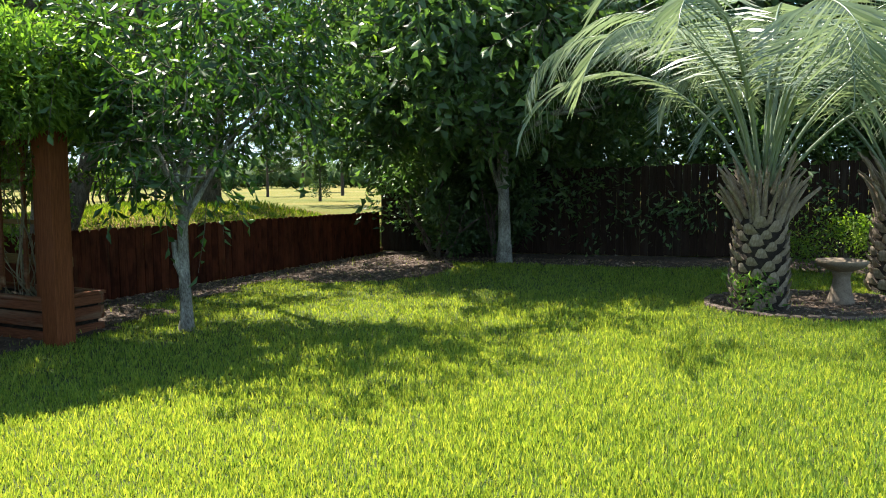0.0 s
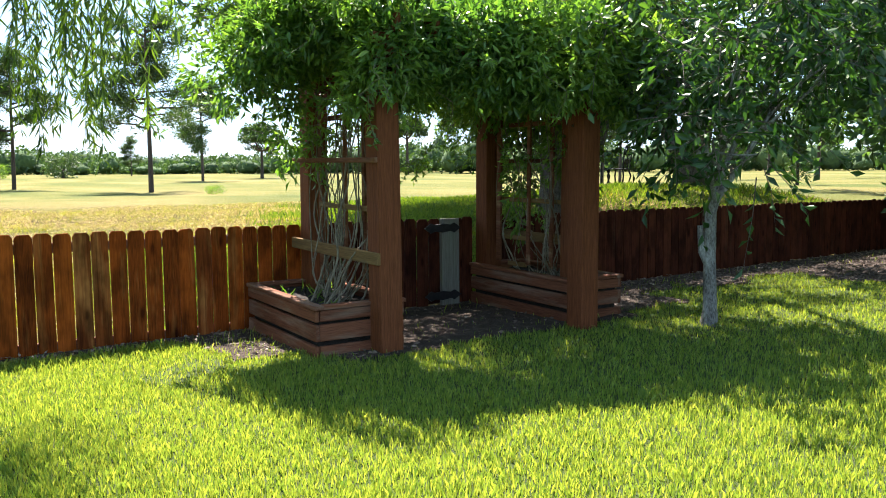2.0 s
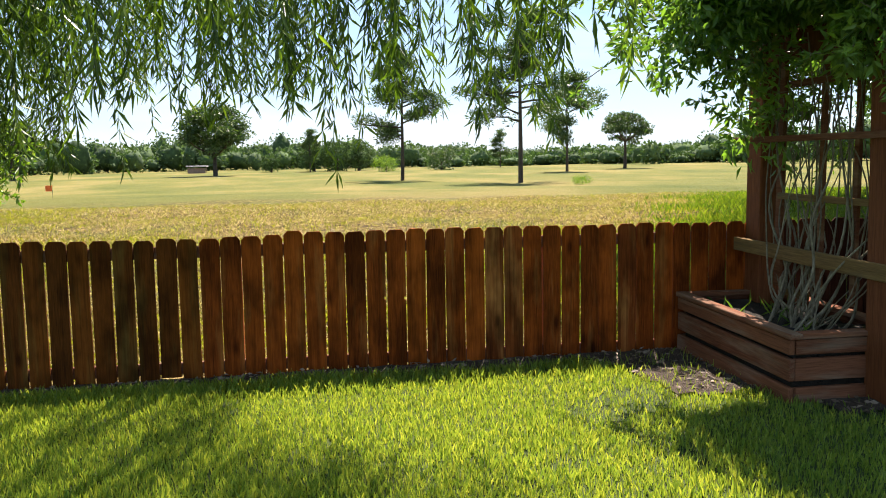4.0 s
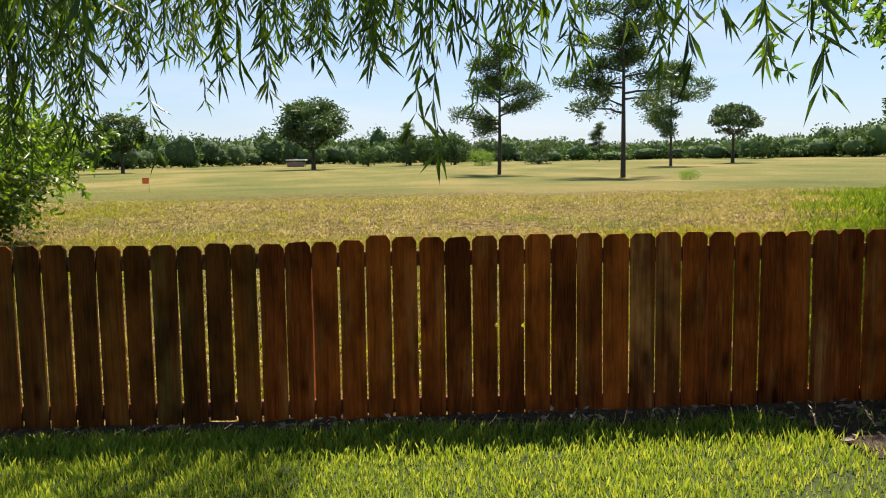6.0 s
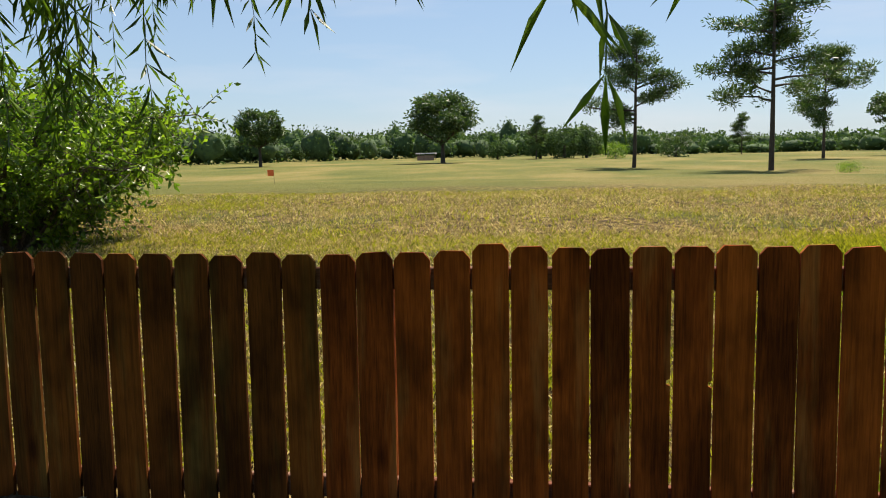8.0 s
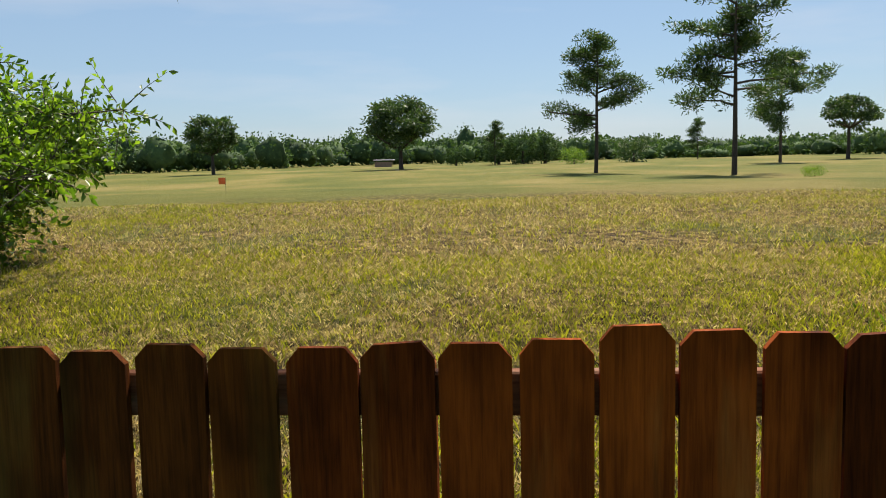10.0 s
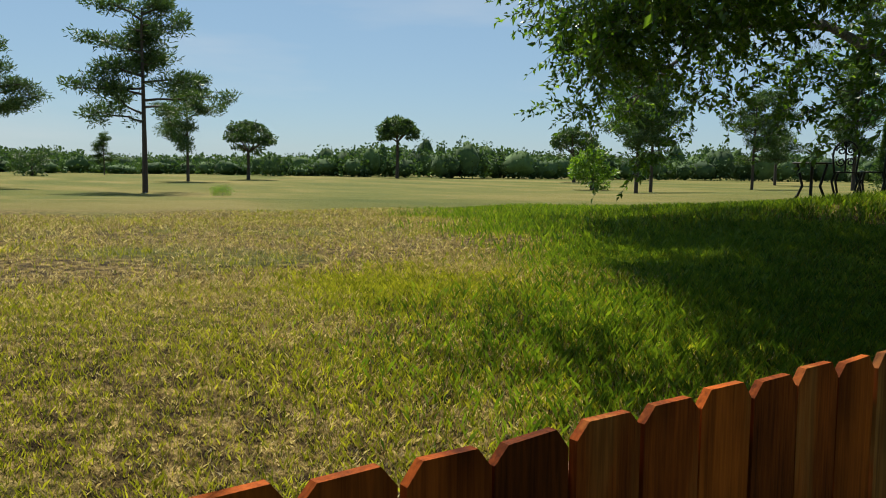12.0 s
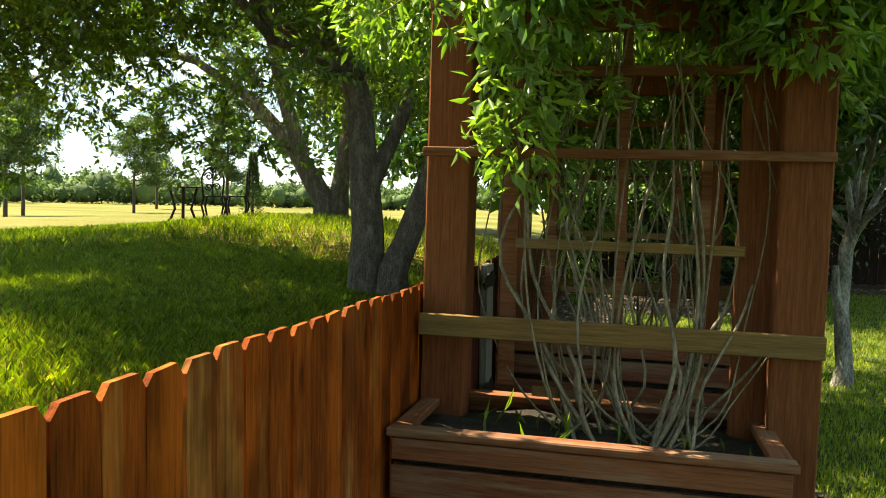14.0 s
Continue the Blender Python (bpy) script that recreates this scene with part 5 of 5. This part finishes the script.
def iron_chair(m):
    c = thing("garden_chair", "ornate black wrought iron garden chair on the grass", "chair", m, group="iron table set")
    part("seat", lathe("seat", [(0.0, 0.44), (0.20, 0.44), (0.215, 0.45), (0.21, 0.465), (0.0, 0.46)], IRON, 20), c)
    for sx in (-1, 1):
        for sy in (-1, 1):
            leg = np.array([(0.15 * sx, 0.15 * sy, 0.44), (0.19 * sx, 0.19 * sy, 0.30), (0.15 * sx, 0.15 * sy, 0.12), (0.20 * sx, 0.20 * sy, -0.01)])
            part("leg", tubes("leg", [(leg, 0.02)], IRON, 6), c)
    hoop_t = np.linspace(0, np.pi, 15)
    hoop = np.stack([0.19 * np.cos(hoop_t), np.full(15, 0.19), 0.72 + 0.24 * np.sin(hoop_t)], 1)
    hoop = np.concatenate([[(0.16, 0.17, 0.44)], hoop, [(-0.16, 0.17, 0.44)]])
    lines = [(hoop, 0.018)]
    for cx, cz, r, f in ((0.07, 0.80, 0.075, 1), (-0.07, 0.80, 0.075, -1), (0.07, 0.62, 0.07, -1), (-0.07, 0.62, 0.07, 1), (0.0, 0.90, 0.05, 1)):
        lines.append((scroll(cx, cz, r, 1.4, f, 0.185), 0.014))
    lines.append((np.array([(0, 0.185, 0.45), (0, 0.185, 0.7), (0, 0.185, 0.95)]), 0.014))
    part("backrest", tubes("backrest", lines, IRON, 5), c)
    return c


ch = iron_chair(pose(-6.8, 13.9, gz(-6.8, 13.9), 0, 0, 200) @ Matrix.Scale(1.08, 4))
copy_thing(ch, pose(-6.55, 14.35, gz(-6.55, 14.35), 0, 0, -70))
table = thing("garden_table", "round black wrought iron garden table on the grass", "table", pose(-7.25, 13.55, gz(-7.25, 13.55)) @ Matrix.Scale(0.98, 4), group="iron table set")
part("tabletop", lathe("tabletop", [(0.0, 0.70), (0.33, 0.70), (0.35, 0.715), (0.33, 0.73), (0.0, 0.73)], IRON, 28), table)
for k in range(4):
    a = math.pi / 2 * k + 0.5
    c, s = math.cos(a), math.sin(a)
    leg = np.array([(0.25 * c, 0.25 * s, 0.70), (0.20 * c, 0.20 * s, 0.5), (0.15 * c, 0.15 * s, 0.3), (0.22 * c, 0.22 * s, 0.12), (0.33 * c, 0.33 * s, -0.01)])
    part("leg", tubes("leg", [(leg, 0.024)], IRON, 6), table)


# ---- far course ----
def pine(x, y, h, seed, crown_from=0.4, reach=0.26, label="tall dark pine with tufted needle clumps on the course", bend=0.02, top_bias=1.0):
    r = np.random.default_rng(seed)
    z = gz(x, y)
    n = 9
    s = np.linspace(0, 1, n)
    trunk = np.stack([x + np.cumsum(r.normal(0, bend * h / n, n)) * s, y + np.cumsum(r.normal(0, bend * h / n, n)) * s, z - 0.2 + s * h * 0.97], 1)
    lines = [(trunk, np.linspace(0.016 * h, 0.005 * h, n))]
    spots = []
    for k in range(20):
        u = crown_from + (1 - crown_from) * (k / 19) ** top_bias
        p = np.array([np.interp(u, s, trunk[:, i]) for i in range(3)])
        a = r.uniform(0, 6.28)
        l = reach * h * r.uniform(0.45, 1.15) * (1.15 - 0.75 * max(u - 0.6, 0) / 0.4)
        e = p + [l * math.cos(a), l * math.sin(a), l * r.uniform(-0.1, 0.45)]
        q = wavy(r, p, e, 6, 0.12 * l)
        lines.append((q, np.linspace(0.007 * h, 0.002 * h, 6)))
        for f in (0.45, 0.62, 0.76, 0.88, 1.0):
            b = p * (1 - f) + e * f
            for _ in range(2):
                spots.append(b + r.normal(0, 0.035 * h, 3) * [1, 1, 0.6])
    P, D = clumps(r, spots, r.uniform(0.035, 0.06, len(spots)) * h, 60, 0.6)
    D = unit(D) + [0, 0, 0.5]
    tree("pine_tree", label, lines, P, D, 0.028 * h, 0.0072 * h, BARK_PINE, PINE_LEAF, seed, sides=6, group="trees on the course")


def umbrella_tree(x, y, h, cw, crown_h, seed, leaf=None, label="broad flat-crowned dark tree on the course", dense=1.0, full=False):
    r = np.random.default_rng(seed)
    z = gz(x, y)
    fork = h - crown_h * 0.95
    lines = [(np.array([(x, y, z - 0.2), (x + 0.05, y, z + fork * 0.5), (x, y, z + fork)]), [0.034 * h, 0.026 * h, 0.022 * h])]
    tips = []
    for k in range(7):
        a = k * 0.9 + r.uniform(-0.2, 0.2)
        e = np.array([x + cw * 0.40 * math.cos(a), y + cw * 0.40 * math.sin(a), z + h - crown_h * (r.uniform(0.5, 0.85) if full else r.uniform(0.2, 0.7))])
        lines.append((wavy(r, (x, y, z + fork * 0.95), e, 7, 0.25), np.linspace(0.014 * h, 0.004 * h, 7)))
        tips.append(e)
    spots = list(tips)
    for _ in range(int(60 * dense)):
        a, q = r.uniform(0, 6.28), math.sqrt(r.uniform(0, 1))
        top = z + h - crown_h * 0.12 - crown_h * 0.5 * q ** 2.4
        if full:
            q3 = unit(r.normal(size=3)) * r.uniform(0.2, 1.0) ** 0.4 * [cw * 0.44, cw * 0.44, crown_h * 0.42]
            spots.append(np.array([x, y, z + h - crown_h * 0.5]) + q3)
            continue
        spots.append((x + cw * 0.5 * q * math.cos(a), y + cw * 0.5 * q * math.sin(a), top - crown_h * 0.45 * r.uniform(0, 1) ** 2))
    P, D = clumps(r, spots, r.uniform(0.06, 0.11, len(spots)) * cw, 70, 0.55)
    tree("broad_tree", label, lines, P, D, 0.05 * h, 0.022 * h, BARK_PINE, leaf or PINE_LEAF, seed, sides=6, group="trees on the course")


pine(-53.97, 14.77, 12.3, 101, 0.40, 0.36, top_bias=0.9)
pine(-64.62, 6.83, 10.6, 102, 0.36, 0.30, bend=0.06)
pine(-86.45, 28.26, 11.3, 103, 0.36, 0.30)
umbrella_tree(-96.32, 39.09, 7.6, 6.2, 4.2, 104, label="small umbrella pine on the course")
umbrella_tree(-101.15, -13.65, 9.6, 9.6, 7.4, 105, label="broad round-crowned dark tree on the course", dense=1.8, full=True)
umbrella_tree(-95.2, -35.9, 7.6, 6.8, 5.4, 106, label="round-crowned dark tree on the course", dense=1.5, full=True)
umbrella_tree(-104.7, 66.4, 9.6, 6.0, 4.0, 107, label="slim umbrella pine with a small crown")
pine(-38.6, 44.84, 9.6, 108, 0.35, 0.28)
pine(-40.6, 48.8, 9.0, 109, 0.45, 0.2)
umbrella_tree(-77.4, 77.0, 7.6, 6.2, 4.2, 110, label="umbrella pine beside a round bush")
pine(-130.6, 29.9, 6.4, 111, 0.3, 0.26)
pine(-118, -2.0, 6.5, 112, 0.3, 0.26)
pine(-46, 70, 9.5, 113, 0.3, 0.25)
pine(-34, 66, 11, 114, 0.3, 0.22)
pine(-60, 96, 12, 115, 0.3, 0.22)


def far_bush(x, y, rad, h, seed, leaf, label):
    r = np.random.default_rng(seed)
    z = gz(x, y)
    q = unit(r.normal(size=(40, 3))) * (r.uniform(0.3, 1, 40) ** 0.5)[:, None]
    c = np.array([x, y, z + h * 0.5]) + q * [rad, rad, h * 0.5]
    P, D = clumps(r, c, np.full(40, rad * 0.3), 40)
    lines = [(np.array([(x, y, z - 0.1), (x, y, z + h * 0.4)]), [0.06 * h, 0.03 * h])]
    tree("round_bush", label, lines, P, D, h * 0.10, h * 0.045, BARK_PINE, leaf, seed, "bush", 6, "bushes on the course")


far_bush(-51.3, 53.5, 1.75, 3.6, 121, BUSH_LEAF, "round sunlit green bush on the course")
far_bush(-117.6, 17.9, 2.6, 3.6, 122, PINE_LEAF, "round dark spiky bush on the course")
far_bush(-112, 9.0, 1.8, 2.2, 123, BUSH_LEAF, "light green bush on the course")
far_bush(-45.9, 17.0, 0.7, 0.65, 124, BUSH_LEAF, "small low shrub on the mown course")
for k, (x, y, h) in enumerate(((-124, -1.5, 4.6), (-124, 2.2, 5.0), (-125, 5.6, 4.6), (-123, -8, 3.0))):
    far_bush(x, y, h * 0.5, h, 125 + k, WOODS_LEAF, "dense dark rounded tree at the course edge")


def spire(x, y, h, seed):
    """A narrow conifer."""
    r = np.random.default_rng(seed)
    z = gz(x, y)
    u = r.uniform(0, 1, 2600) ** 0.8
    a = r.uniform(0, 6.28, 2600)
    q = h * 0.2 * (1 - u) * r.uniform(0.3, 1.05, 2600)
    P = np.stack([x + q * np.cos(a), y + q * np.sin(a), z + 0.2 + u * h], 1)
    D = np.stack([np.cos(a), np.sin(a), np.full(2600, 0.2)], 1) + r.normal(0, 0.3, (2600, 3))
    tree("conifer", "narrow dark blue-green conifer behind the mound", [(np.array([(x, y, z - 0.1), (x, y, z + h * 0.9)]), [0.1, 0.03])], P, D, 0.2, 0.06, BARK_PINE, PINE_LEAF, seed, sides=6)


spire(-18.8, 40.0, 3.3, 131)


def woods():
    """The belt of far trees that closes the view: a lumpy crown each, rough with leaf clumps."""
    r = np.random.default_rng(141)
    P, D, S, V, F, off = [], [], [], [], [], 0
    na, nb = 12, 7
    u, w = np.meshgrid(np.linspace(0, 2 * np.pi, na, endpoint=False), np.linspace(0.04, np.pi - 0.04, nb), indexing="ij")
    ball = np.stack([np.sin(w) * np.cos(u), np.sin(w) * np.sin(u), np.cos(w)], -1).reshape(-1, 3)
    k = np.arange(na)[:, None] * nb + np.arange(nb - 1)[None]
    k2 = (np.arange(na)[:, None] + 1) % na * nb + np.arange(nb - 1)[None]
    quads = np.stack([k, k + 1, k2 + 1, k2], -1).reshape(-1, 4)
    for a in np.radians(np.arange(8, 178, 0.62)):
        for row in range(2):
            dist = 150 + 14 * math.sin(5 * a) + 26 * row + r.normal(0, 5)
            x, y = -dist * math.sin(a), dist * math.cos(a)
            h = float(np.interp(math.degrees(a), [8, 45, 50, 58, 61, 64, 78, 84, 90, 178], [4.6, 4.2, 4.8, 5.0, 4.0, 2.5, 2.7, 3.8, 4.9, 5.0]))
            h = h * (1 + 0.22 * float(wander(math.degrees(a) * 0.5, 3.0, 1.0, row))) * r.choice([0.7, 0.85, 1.0, 1.0, 1.15, 1.35]) + 1.1 * row
            size = np.array([r.uniform(1.5, 3.6), r.uniform(1.5, 3.6), h * 0.5])
            c = np.array([x, y, gz(x, y) + h * 0.5 - 0.3])
            lump = 0.72 + 0.10 * r.normal(size=(len(ball), 1))
            V.append(c + ball * lump * size)
            F.append(quads + off)
            off += len(ball)
            n = 115
            q = unit(r.normal(size=(n, 3)) + [0, 0, 0.3])
            P.append(c + q * size * r.uniform(0.72, 1.08, (n, 1)))
            D.append(q + r.normal(0, 0.7, (n, 3)))
            S.append(np.full(n, r.uniform(0.4, 0.7)))
    P, D, S = np.concatenate(P), np.concatenate(D), np.concatenate(S)
    return mesh_from("woods_crowns", np.concatenate(V), np.concatenate(F), WOODS_LEAF), leaves("woods", P, D, S, S * 0.8, WOODS_LEAF, 0.2, 141)


crowns, crown_leaves = woods()
far = tagged(new("far_woods", crowns), "belt of dense green woods along the horizon", "trees", kind="stuff")
part("leaf_clumps", crown_leaves, far)

shed = thing("shelter", "small open-fronted shelter with a pale roof on the course", "shelter", pose(-128, -19.9, gz(-128, -19.9) + 0.0, 0, 0, 90) @ Matrix.Scale(0.55, 4))
part("wall", block("wall", (5.0, 0.2, 1.5), SHED_WALL, 0.02, (0, -1.5, 0.75)), shed)
part("roof", block("roof", (5.8, 4.0, 0.35), SHED_ROOF, 0.05, (0, 0, 2.05)), shed)
for sx in (-2.4, 2.4):
    part("post", block("post", (0.18, 0.18, 2.0), SHED_WALL, 0.02, (sx, 1.6, 1.0)), shed)

flag = thing("marker_flag", "small orange marker flag in the meadow", "flag", pose(-22.0, -8.6, gz(-22.0, -8.6)))
part("stake", tubes("stake", [(np.array([(0, 0, -0.05), (0, 0, 0.46)]), 0.006)], IRON, 5), flag)
part("cloth", block("cloth", (0.01, 0.2, 0.19), ORANGE, 0.002, (0, -0.11, 0.36)), flag)
